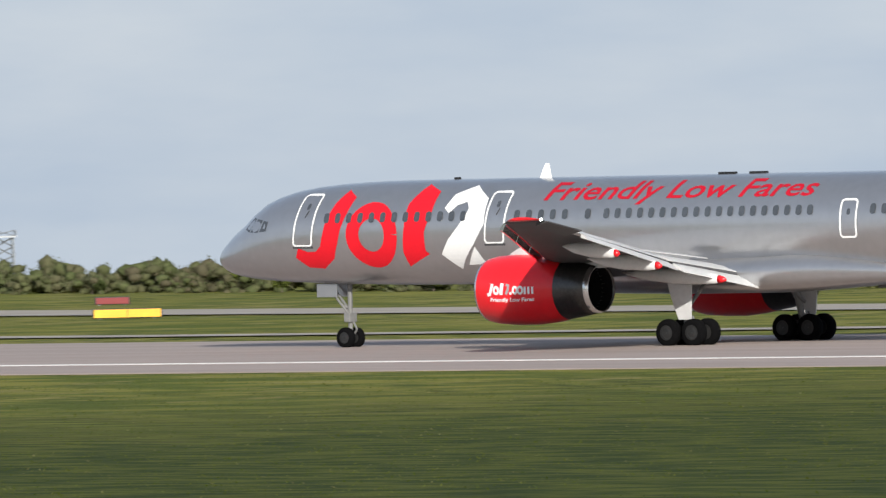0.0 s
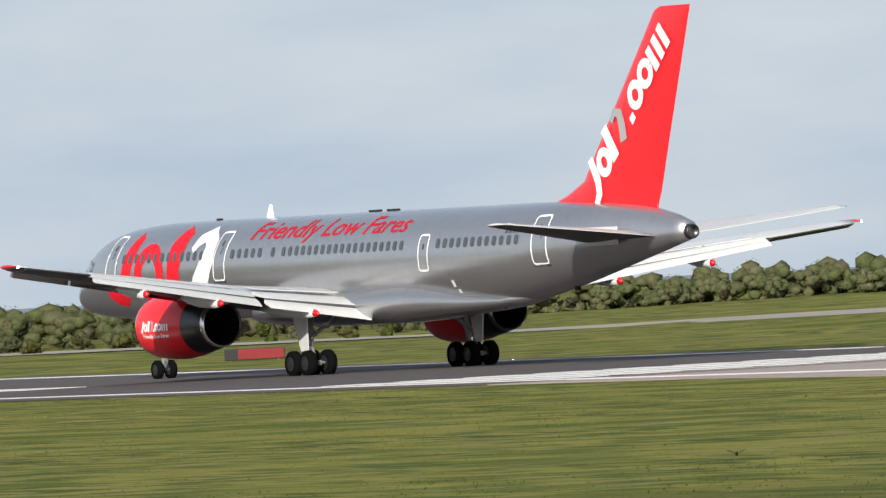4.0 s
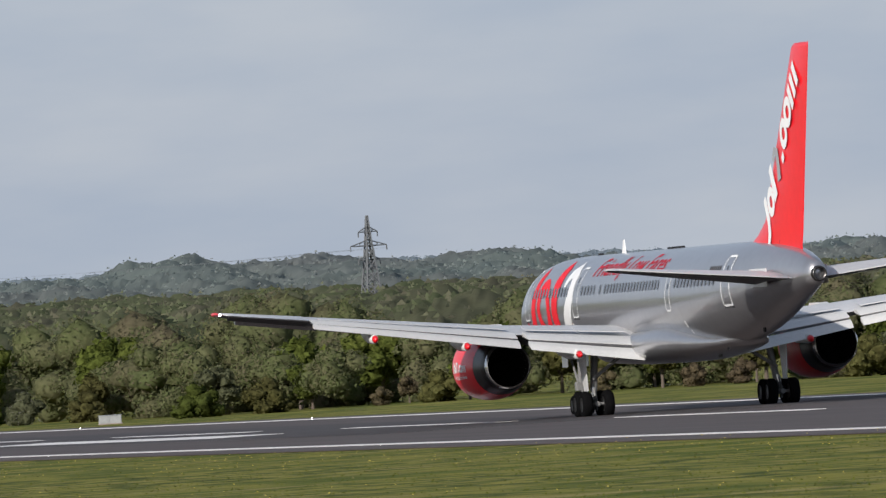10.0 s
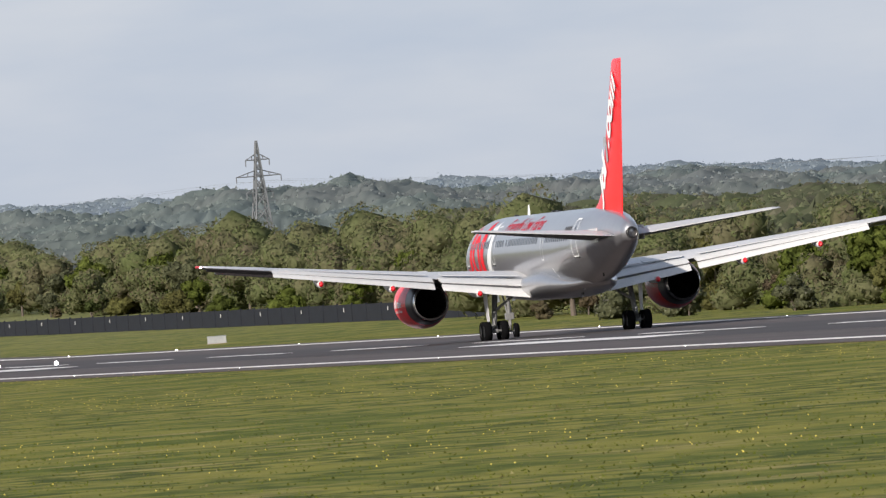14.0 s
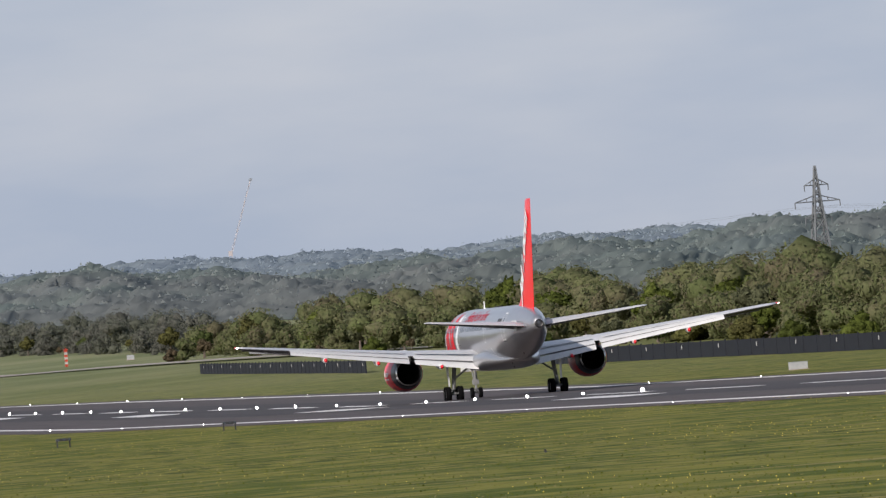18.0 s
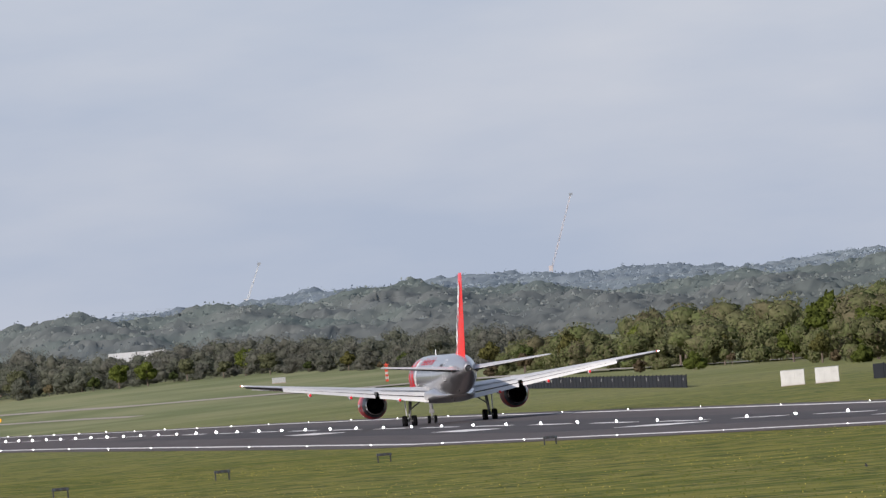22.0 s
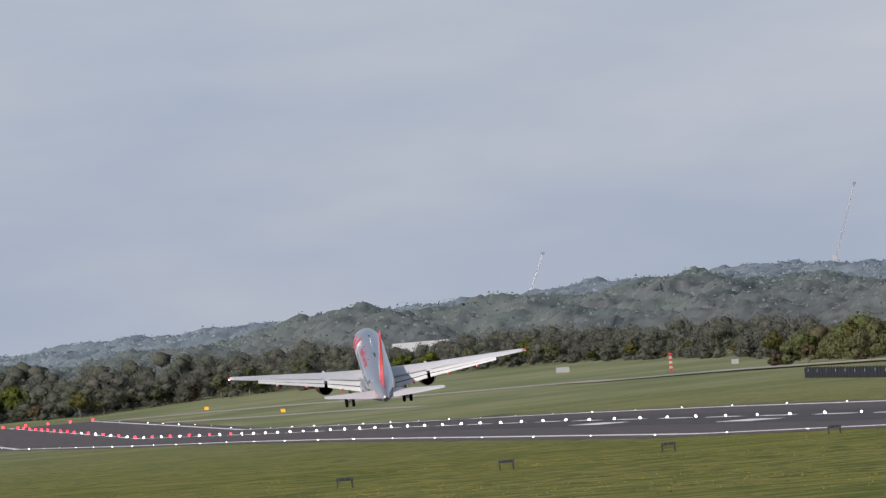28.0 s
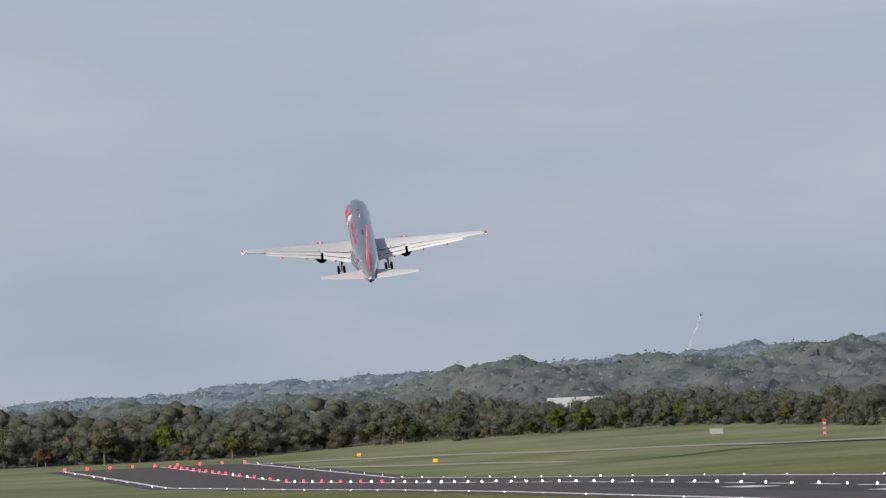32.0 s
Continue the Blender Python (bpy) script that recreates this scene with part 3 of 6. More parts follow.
def lettering(text, x0, y0, x1, height, shear=0.0, weight=0.0):
    """A drawing of words in the built-in font, fitted between x0 and x1."""
    cu = bpy.data.curves.new("words", "FONT")
    cu.body, cu.shear, cu.resolution_u, cu.offset = text, shear, 3, weight
    ob = bpy.data.objects.new("words", cu)
    scene.collection.objects.link(ob)
    bpy.context.view_layer.update()
    me = ob.evaluated_get(bpy.context.evaluated_depsgraph_get()).to_mesh()
    bm = bmesh.new()
    bm.from_mesh(me)
    ob.evaluated_get(bpy.context.evaluated_depsgraph_get()).to_mesh_clear()
    bpy.data.objects.remove(ob)
    bpy.data.curves.remove(cu)
    xs, ys = [v.co.x for v in bm.verts], [v.co.y for v in bm.verts]
    sx, sy = (x1 - x0) / (max(xs) - min(xs)), height / (max(ys) - min(ys))
    for v in bm.verts:
        v.co = Vector((x0 + (v.co.x - min(xs)) * sx, y0 + (v.co.y - min(ys)) * sy, 0))
    return bm


def rounded(x0, x1, y0, y1, r, n=5):
    pts = []
    for cx, cy, a in ((x1 - r, y1 - r, 0), (x0 + r, y1 - r, 90), (x0 + r, y0 + r, 180), (x1 - r, y0 + r, 270)):
        pts += arc(cx, cy, r, r, a, a + 90, n)
    return pts


def foil(chord, thick, droop=0.0, n=11):
    """An airfoil loop: distance behind the leading edge, height."""
    top, low = [], []
    for i in range(n):
        x = 0.5 - 0.5 * math.cos(math.pi * i / (n - 1))
        t = 5 * thick * (0.2969 * math.sqrt(x) - 0.126 * x - 0.3516 * x * x + 0.2843 * x ** 3 - 0.1036 * x ** 4)
        camber = 0.02 * math.sin(math.pi * x) - droop * x * x
        top.append((x * chord, camber * chord + t * chord))
        low.append((x * chord, camber * chord - t * chord))
    return top + low[-2:0:-1]


def wing_skin(sections, side):
    """sections: distance from the middle, station of the leading edge, chord, height, thickness, droop."""
    rings = []
    for lat, a, c, z, t, dr in sections:
        rings.append([(side * lat, AFT - (a + dx), z + dz) for dx, dz in foil(c, t, dr)])
    return loft(rings)


WING = [(0.0, 16.2, 9.3, 2.72, 0.115), (1.9, 17.3, 8.6, 2.88, 0.115), (6.6, 20.05, 5.75, 3.36, 0.115), (12.8, 23.7, 3.75, 4.12, 0.105),
        (18.55, 27.05, 1.95, 4.80, 0.10), (19.05, 27.75, 1.25, 4.88, 0.09)]


def wing_line(lat):
    w = np.array(WING)
    return [float(np.interp(lat, w[:, 0], w[:, k])) for k in range(1, 5)]


WINGS = []


def make_wing(plane, side):
    tag = "left" if side < 0 else "right"
    cut = 0.80
    secs = []
    for lat in (0.0, 1.9, 4.2, 6.6, 9.5, 12.8, 15.2):
        a, c, z, t = wing_line(lat)
        k = cut if lat < 15.3 else 1.0
        secs.append((lat, a, c * k, z, t / k, 0.0))
    a, c, z, t = wing_line(15.4)
    secs.append((15.4, a, c, z, t, 0.0))
    for lat in (17.0, 18.3, 18.8):
        a, c, z, t = wing_line(lat)
        secs.append((lat, a, c, z, t, 0.0))
    bm = wing_skin(secs, side)
    bm.normal_update()
    # downward faces get the darker grey, shade put into the colour
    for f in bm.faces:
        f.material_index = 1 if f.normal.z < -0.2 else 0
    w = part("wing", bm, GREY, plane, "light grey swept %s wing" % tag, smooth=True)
    w.data.materials.append(SHADED_UNDER)
    tip = []
    for lat in (18.8, 18.95, 19.05):
        a, c, z, t = wing_line(lat)
        tip.append((lat, a, c, z, t, 0.0))
    part("wing_tip", wing_skin(tip, side), RED, w, "red wing tip", smooth=True)
    # slats along the leading edge
    for l0, l1 in ((2.6, 6.0), (7.2, 10.6), (10.75, 14.2), (14.35, 17.9)):
        rings = []
        for lat in (l0, l1):
            a, c, z, t = wing_line(lat)
            d = 0.13 * c
            rings.append([(side * lat, AFT - (a - 0.32), z - 0.20), (side * lat, AFT - (a - 0.10), z + t * c * 0.16), (side * lat, AFT - (a + d), z + t * c * 0.42),
                          (side * lat, AFT - (a + d), z + t * c * 0.36), (side * lat, AFT - (a - 0.05), z - 0.06), (side * lat, AFT - (a - 0.14), z - 0.27)])
        part("slat", loft(rings), LIP, w, "bare metal leading-edge slat")
    # flaps, drooped for take-off, and the aileron gap
    for l0, l1, name in ((2.0, 6.35, "inboard_flap"), (6.75, 15.2, "outboard_flap")):
        for stage, (f0, f1, dz0, dz1) in enumerate(((0.80, 0.955, -0.015, -0.05), (0.965, 1.05, -0.074, -0.118))):
            secs = []
            for i in range(5):
                lat = l0 + (l1 - l0) * i / 4
                a, c, z, t = wing_line(lat)
                cc = max(c, 3.4) if lat < 7 else c
                top = z + t * c * 0.20
                secs.append([(side * lat, AFT - (a + c * f0), top + cc * dz0 + 0.05), (side * lat, AFT - (a + c * (f0 + f1) / 2), top + cc * (dz0 + dz1) / 2 + 0.07),
                             (side * lat, AFT - (a + c * f1), top + cc * dz1), (side * lat, AFT - (a + c * f1), top + cc * dz1 - 0.025),
                             (side * lat, AFT - (a + c * f0), top + cc * dz0 - 0.10)])
            if stage == 0:
                # an added dark strip stands for the shade between the panels
                slot = []
                for lat in (l0 + 0.05, (l0 + l1) / 2, l1 - 0.05):
                    a, c, z, t = wing_line(lat)
                    cc = max(c, 3.4) if lat < 7 else c
                    ya, zt = AFT - (a + c * 0.953), z + t * c * 0.20 + cc * dz1 - 0.027
                    slot.append([(side * lat, ya, zt), (side * lat, ya - 0.05, zt), (side * lat, ya - 0.05, zt - 0.09), (side * lat, ya, zt - 0.09)])
                part("flap_slot_shade", loft(slot), SEAM, w, "dark strip for the shade between flap panels")
            part(name, loft(secs), FLAP, w, "white flap panel lowered for take-off" if stage == 0 else "")
    rings = []
    for lat in (15.35, 18.6):
        a, c, z, t = wing_line(lat)
        rings.append([(side * lat, AFT - (a + c * 0.74), z - t * c * 0.3), (side * lat, AFT - (a + c * 1.0), z + 0.01), (side * lat, AFT - (a + c * 1.0), z - 0.035), (side * lat, AFT - (a + c * 0.74), z - t * c * 0.3 - 0.12)])
    part("aileron", loft(rings), SHADED_UNDER, w, "aileron darkened for the shade on its underside")
    # fairings of the flap tracks, with red ends
    for lat in (4.55, 9.0, 12.75):
        a, c, z, t = wing_line(lat)
        y0 = AFT - (a + c * 0.45)
        end = AFT - (a + c * 1.12)
        zz = z - t * c * 0.35
        rings = []
        for f, w2, h in ((0, 0.02, 0.02), (0.2, 0.15, 0.20), (0.5, 0.2, 0.28), (0.8, 0.19, 0.23), (0.93, 0.13, 0.15)):
            y = y0 + (end - y0) * f
            zc = zz - 0.14 - f * 0.30
            rings.append([(side * lat + w2 * math.cos(k * math.tau / 10), y, zc + h * math.sin(k * math.tau / 10)) for k in range(10)])
        fr = part("flap_fairing", loft(rings), FLAP, w, "white flap track fairing", smooth=True)
        rings = []
        for f, w2, h in ((0.93, 0.135, 0.155), (0.97, 0.10, 0.115), (1.0, 0.03, 0.04)):
            y = y0 + (end - y0) * f
            rings.append([(side * lat + w2 * math.cos(k * math.tau / 10), y, zz - 0.14 - f * 0.30 + h * math.sin(k * math.tau / 10)) for k in range(10)])
        part("fairing_end", loft(rings), RED, w, "red fairing end", smooth=True)
    # spoiler panels and the gap ahead of the flaps
    for l0, l1 in ((2.2, 4.1), (4.2, 6.2), (7.0, 8.9), (9.0, 10.9), (11.0, 12.9), (13.0, 14.8)):
        rings = []
        for lat in (l0, l1):
            a, c, z, t = wing_line(lat)
            ya, yb = AFT - (a + c * 0.66), AFT - (a + c * 0.795)
            za, zb = z + t * c * 0.47, z + t * c * 0.30
            rings.append([(side * lat, ya, za), (side * lat, yb, zb), (side * lat, yb, zb - 0.03), (side * lat, ya, za - 0.03)])
        part("spoiler", loft(rings), GREY, w)
    a, c, z, t = wing_line(18.8)
    lamp = bmesh.new()
    bmesh.ops.create_icosphere(lamp, subdivisions=2, radius=0.05, matrix=Matrix.Translation((side * 18.95, AFT - (a + c), z + 0.02)))
    part("position_light", lamp, LAMP_WHITE, w, "white position light")
    WINGS.append((w, side))
    return w


def make_engine(plane, side):
    x, z, a = side * 6.5, 2.2, 17.5
    e = part("engine", lathe([(AFT - a - 0.12, 1.17), (AFT - a - 0.45, 1.24), (AFT - a - 1.2, 1.29), (AFT - a - 2.2, 1.29), (AFT - a - 3.0, 1.21), (AFT - a - 3.55, 1.11)], 48),
             RED, plane, "red engine cowling", smooth=True)
    e.location = (x, 0, z)
    part("intake_lip", lathe([(AFT - a - 0.5, 0.98), (AFT - a - 0.15, 1.0), (AFT - a, 1.08), (AFT - a - 0.03, 1.15), (AFT - a - 0.13, 1.175)], 48), LIP, e, "polished metal intake lip", smooth=True)
    part("intake_duct", lathe([(AFT - a - 0.5, 0.98), (AFT - a - 1.3, 0.96), (AFT - a - 1.35, 0.05)], 32), CORE_BLACK, e, "dark fan behind the intake", smooth=True)
    part("exhaust_nozzle", lathe([(AFT - a - 3.54, 1.105), (AFT - a - 4.3, 0.99), (AFT - a - 4.95, 0.86), (AFT - a - 4.97, 0.82), (AFT - a - 4.4, 0.80)], 48), PIPE, e, "dark bare metal exhaust nozzle", smooth=True)
    part("nozzle_rim", lathe([(AFT - a - 4.78, 0.905), (AFT - a - 4.96, 0.875), (AFT - a - 4.975, 0.825)], 48), LIP, e, "bright nozzle rim", smooth=True)
    part("exhaust_duct", lathe([(AFT - a - 4.9, 0.81), (AFT - a - 3.2, 0.78), (AFT - a - 3.1, 0.04)], 32), CORE_BLACK, e, "black inside of the exhaust", smooth=True)
    part("exhaust_cone", lathe([(AFT - a - 3.2, 0.34), (AFT - a - 3.9, 0.24), (AFT - a - 4.4, 0.03)], 20), CORE_BLACK, e, smooth=True)
    rings = []
    for aa, w, z0, z1 in ((a + 0.9, 0.05, 1.2, 1.32), (a + 1.6, 0.2, 1.15, 1.62), (a + 3.2, 0.24, 0.9, 1.62), (a + 5.0, 0.22, 0.75, 1.25), (a + 6.6, 0.05, 0.95, 1.15)):
        rings.append([(-w, AFT - aa, z0), (w, AFT - aa, z0), (w * 0.8, AFT - aa, z1), (-w * 0.8, AFT - aa, z1)])
    part("pylon", loft(rings), FLAP, e, "white engine pylon")
    if side < 0:
        # plain marks in place of the brand, and the slogan below it
        def on_cowl(bm, out):
            for v in bm.verts:
                st = v.co.x
                r = float(np.interp(st, (17.6, 17.95, 18.7, 19.7, 20.5, 21.05), (1.17, 1.24, 1.29, 1.29, 1.21, 1.11))) + out
                ang = v.co.y / 1.29
                v.co = Vector((-r * math.cos(ang), AFT - st, r * math.sin(ang)))
            return bm

        def cut_up(bm):
            for k in range(-12, 12):
                bmesh.ops.bisect_plane(bm, geom=bm.verts[:] + bm.edges[:] + bm.faces[:], plane_co=(0, k * 0.1, 0), plane_no=(0, 1, 0))
            return bm
        marks = [ribbon([(18.22, -0.17), (18.34, -0.14), (18.40, 0.02), (18.46, 0.24)], 0.13), ribbon(arc(18.64, 0.0, 0.10, 0.12, 0, 360), 0.10), ribbon([(18.86, -0.16), (18.92, 0.26)], 0.15),
                 ribbon([(19.30, -0.16), (19.30, -0.06)], 0.10), ribbon(arc(19.50, 0.0, 0.09, 0.12, 0, 360), 0.09), ribbon(arc(19.73, 0.0, 0.10, 0.12, 0, 360), 0.09)]
        marks += [ribbon([(cx, -0.15), (cx, 0.13)], 0.09) for cx in (19.93, 20.09, 20.25)]
        for k, bm in enumerate(marks):
            part("brand_mark", on_cowl(cut_up(bm), 0.008 + 0.002 * (k % 2)), LETTER_WHITE, e, "white brand mark")
        two = ribbon([(19.08, 0.2), (19.2, 0.18), (19.18, 0.02), (19.08, -0.15)], 0.11)
        part("brand_mark", on_cowl(cut_up(two), 0.008), LETTER_GREY, e, "grey brand mark")
        words = lettering("Friendly Low Fares", 18.32, -0.47, 20.3, 0.2, 0.2, 0.03)
        part("slogan", on_cowl(cut_up(words), 0.008), LETTER_WHITE, e, "white slogan lettering")


def make_wheel(parent, at, radius, width, label=""):
    w = radius
    t = part("wheel", lathe([(-width / 2, w * 0.55), (-width / 2, w * 0.84), (-width * 0.32, w * 0.98), (0, w), (width * 0.32, w * 0.98), (width / 2, w * 0.84), (width / 2, w * 0.55)], 28, axis="X"),
             TYRE, parent, label or "black tyre", smooth=True)
    t.location = at
    part("hub", lathe([(-width * 0.40, 0.02), (-width * 0.42, w * 0.3), (-width * 0.32, w * 0.42), (-width / 2, w * 0.56), (width / 2, w * 0.56), (width * 0.32, w * 0.42), (width * 0.42, w * 0.3), (width * 0.40, 0.02)], 20, axis="X"),
         HUB, t, "bare metal wheel hub", smooth=True)
    return t


WHEELS = []


def make_gear(plane):
    for side in (-1, 1):
        x = side * 3.66
        bm = rod((x - side * 0.25, 0.35, 2.7), (x, 0, 0.6), 0.15, 0.13, 14)
        leg = part("main_gear_leg", bm, GEAR, plane, "grey main gear leg")
        part("piston", rod((x, 0, 1.15), (x, 0, 0.5), 0.085, 0.085, 12), LIP, leg, "polished piston")
        part("drag_brace", rod((x, -0.05, 1.45), (x - side * 1.5, 0.1, 2.5), 0.07, 0.07), GEAR, leg)
        part("torque_link", rod((x, -0.2, 1.1), (x, -0.32, 0.8), 0.05, 0.05, bm=rod((x, -0.32, 0.8), (x, -0.12, 0.52), 0.05, 0.05)), GEAR, leg)
        part("bogie_beam", rod((x, 0.72, 0.51), (x, -0.72, 0.51), 0.10, 0.10, 12), GEAR, leg)
        rings = [[(x + side * 0.28, 0.75, 2.65), (x + side * 0.33, 0.75, 2.65), (x + side * 0.33, -0.45, 2.65), (x + side * 0.28, -0.45, 2.65)],
                 [(x + side * 0.28, 0.55, 1.9), (x + side * 0.33, 0.55, 1.9), (x + side * 0.33, -0.4, 1.9), (x + side * 0.28, -0.4, 1.9)],
                 [(x + side * 0.24, 0.22, 0.98), (x + side * 0.29, 0.22, 0.98), (x + side * 0.29, -0.34, 0.98), (x + side * 0.24, -0.34, 0.98)]]
        part("gear_door", loft(rings), GREY, leg, "grey main gear door")
        for y in (0.57, -0.57):
            part("axle", rod((x - 0.5, y, 0.51), (x + 0.5, y, 0.51), 0.06, 0.06), GEAR, leg)
            for dx in (-0.43, 0.43):
                WHEELS.append((make_wheel(leg, (x + dx, y, 0.51), 0.51, 0.37), (x + dx, y, 0.51)))
    y = AFT - 6.02
    leg = part("nose_gear_leg", rod((0, y, 2.6), (0, y, 0.5), 0.10, 0.085, 12), GEAR, plane, "white nose gear leg")
    part("drag_brace", rod((0.16, y + 1.1, 2.5), (0.1, y, 1.3), 0.05, bm=rod((-0.16, y + 1.1, 2.5), (-0.1, y, 1.3), 0.05)), GEAR, leg)
    part("steering_unit", box((0.46, 0.3, 0.36), (0, y, 1.15), 0.04), GEAR, leg)
    part("torque_link", rod((0, y - 0.14, 1.0), (0, y - 0.3, 0.7), 0.04, bm=rod((0, y - 0.3, 0.7), (0, y - 0.1, 0.45), 0.04)), GEAR, leg)
    part("taxi_light", lathe([(y + 0.22, 0.02), (y + 0.25, 0.10), (y + 0.12, 0.07), (y + 0.08, 0.02)], 14, axis="Y"), GEAR, leg).location = (0, 0, 1.55)
    for s in (-1, 1):
        part("nose_gear_door", box((0.04, 0.95, 0.5), (s * 0.42, y + 0.75, 2.18), 0.01), SILVER, leg, "silver nose gear door")
        part("axle", rod((0, y, 0.395), (s * 0.3, y, 0.395), 0.05), GEAR, leg)
        WHEELS.append((make_wheel(leg, (s * 0.3, y, 0.395), 0.395, 0.26), (s * 0.3, y, 0.395)))


def make_tail(plane):
    # fin with its dorsal fillet
    rings = []
    for z, a0, a1, t in ((5.3, 36.6, 44.7, 0.30), (6.12, 37.0, 45.02, 0.30), (6.45, 38.3, 45.2, 0.28), (6.95, 39.6, 45.4, 0.27), (8.5, 41.0, 46.0, 0.235), (11.0, 43.3, 47.0, 0.17), (13.25, 45.35, 47.9, 0.12), (13.4, 45.75, 47.95, 0.07)):
        ring = []
        for dx, dz in foil(a1 - a0, t / (a1 - a0) * 2.0):
            ring.append(((dz - 0.02 * (a1 - a0) * math.sin(math.pi * dx / (a1 - a0))), AFT - (a0 + dx), z))
        rings.append(ring)
    fin = part("fin", loft(rings), RED, plane, "tall red tail fin", smooth=True)
    for s in (-1, 1):
        seam = ribbon([(42.05, 5.9), (45.95, 13.3)], 0.035)
        for v in seam.verts:
            v.co = Vector((s * float(np.interp(v.co.y, (5.9, 13.3), (0.215, 0.085))), AFT - v.co.x, v.co.y))
        part("rudder_seam", seam, SEAM, fin)

    def on_fin(bm, out):
        for v in bm.verts:
            a, z = v.co.x, v.co.y
            h = float(np.interp(z, (5.3, 8.5, 11, 13.3), (0.30, 0.235, 0.17, 0.11))) + out
            v.co = Vector((-h, AFT - a, z))
        return bm
    # marks along the leading edge, slanting up the fin
    up = Vector((0.70, 0.714))
    across = Vector((0.714, -0.70))

    def slant(drawing, out=0.03):
        for v in drawing.verts:
            p = Vector((40.72, 6.95)) + up * (v.co.x * 1.12) + across * (0.12 - v.co.y * 1.05)
            v.co = Vector((p.x, p.y, 0))
        return on_fin(drawing, out)
    marks = [ribbon([(-0.45, -0.62), (-0.05, -0.5), (0.22, -0.1), (0.42, 0.8)], [0.3, 0.4, 0.4, 0.34]), ribbon(arc(0.98, 0.0, 0.34, 0.4, 0, 360), 0.32), ribbon([(1.62, -0.54), (1.82, 0.85)], [0.5, 0.42]),
             ribbon([(3.2, -0.42), (3.52, -0.42)], 0.32), ribbon(arc(4.08, 0.0, 0.36, 0.4, 0, 360), 0.31), ribbon(arc(5.05, 0.0, 0.37, 0.4, 0, 360), 0.31)]
    marks += [ribbon([(k, -0.54), (k, 0.50)], 0.34) for k in (5.75, 6.27, 6.79)]
    for k, bm in enumerate(marks):
        part("brand_mark", slant(bm, 0.03 + 0.003 * (k % 3)), LETTER_WHITE, fin, "white brand mark")
    two = ribbon([(2.3, 0.62), (2.68, 0.7), (2.88, 0.4), (2.72, 0.0), (2.4, -0.5)], [0.26, 0.32, 0.4, 0.42, 0.46])
    part("brand_mark", slant(two), LETTER_GREY, fin, "grey brand mark")
    for s in (-1, 1):
        secs = []
        for lat, a, c, z, t in ((0.4, 40.3, 5.2, 4.72, 0.10), (1.4, 41.0, 4.7, 4.82, 0.10), (4.5, 43.0, 3.15, 5.14, 0.095), (7.4, 44.7, 1.6, 5.46, 0.09), (7.62, 45.1, 1.1, 5.48, 0.07)):
            secs.append((lat, a, c, z, t, 0.0))
        bm = wing_skin(secs, s)
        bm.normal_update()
        # tailplane undersides are painted dark for their shade too
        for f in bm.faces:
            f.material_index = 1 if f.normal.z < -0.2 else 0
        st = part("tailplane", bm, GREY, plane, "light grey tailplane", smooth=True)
        st.data.materials.append(SHADED_UNDER)
        el = []
        for lat in (1.5, 4.5, 7.2):
            a = float(np.interp(lat, (1.5, 4.5, 7.2), (44.45, 45.2, 45.8)))
            b = a + float(np.interp(lat, (1.5, 4.5, 7.2), (1.35, 1.0, 0.55)))
            z = float(np.interp(lat, (1.5, 4.5, 7.2), (4.85, 5.16, 5.45)))
            el.append([(s * lat, AFT - a, z + 0.09), (s * lat, AFT - b, z + 0.015), (s * lat, AFT - b, z - 0.015), (s * lat, AFT - a, z + 0.05)])
        part("elevator", loft(el), FLAP, st, "white elevator")
        part("root_plate", box((0.05, 2.6, 0.7), (s * 1.16, AFT - 42.4, 4.85), 0.02), GREY, st)


def door(plane, a0, a1, z0, z1, lean, sill=True):
    def shape(pts):
        return [(x + lean * (y - z0), y) for x, y in pts]
    d = part("door", wrap(polygon(shape(rounded(a0 + 0.04, a1 - 0.04, z0 + 0.04, z1 - 0.04, 0.1))), 0.004), SILVER, plane, "silver cabin door outlined in white")
    loop = shape(rounded(a0, a1, z0, z1, 0.13))
    part("outline", wrap(ribbon(loop + loop[:1], 0.075), 0.012), LETTER_WHITE, d, "white outline")
    part("door_window", wrap(polygon(shape(rounded((a0 + a1) / 2 - 0.07, (a0 + a1) / 2 + 0.07, z1 - 0.55, z1 - 0.33, 0.05))), 0.014), GLASS, d)
    if sill:
        part("sill", wrap(polygon([(a0 - 0.03, z0 - 0.1), (a1 + 0.06, z0 - 0.1), (a1 + 0.06, z0 - 0.02), (a0 - 0.03, z0 - 0.02)]), 0.014), SEAM, d, "dark door sill")
        part("door_handle", wrap(ribbon([((a0 + a1) / 2 + 0.1, z1 - 0.85), ((a0 + a1) / 2 + 0.22, z1 - 0.6)], 0.05), 0.014), SEAM, d)


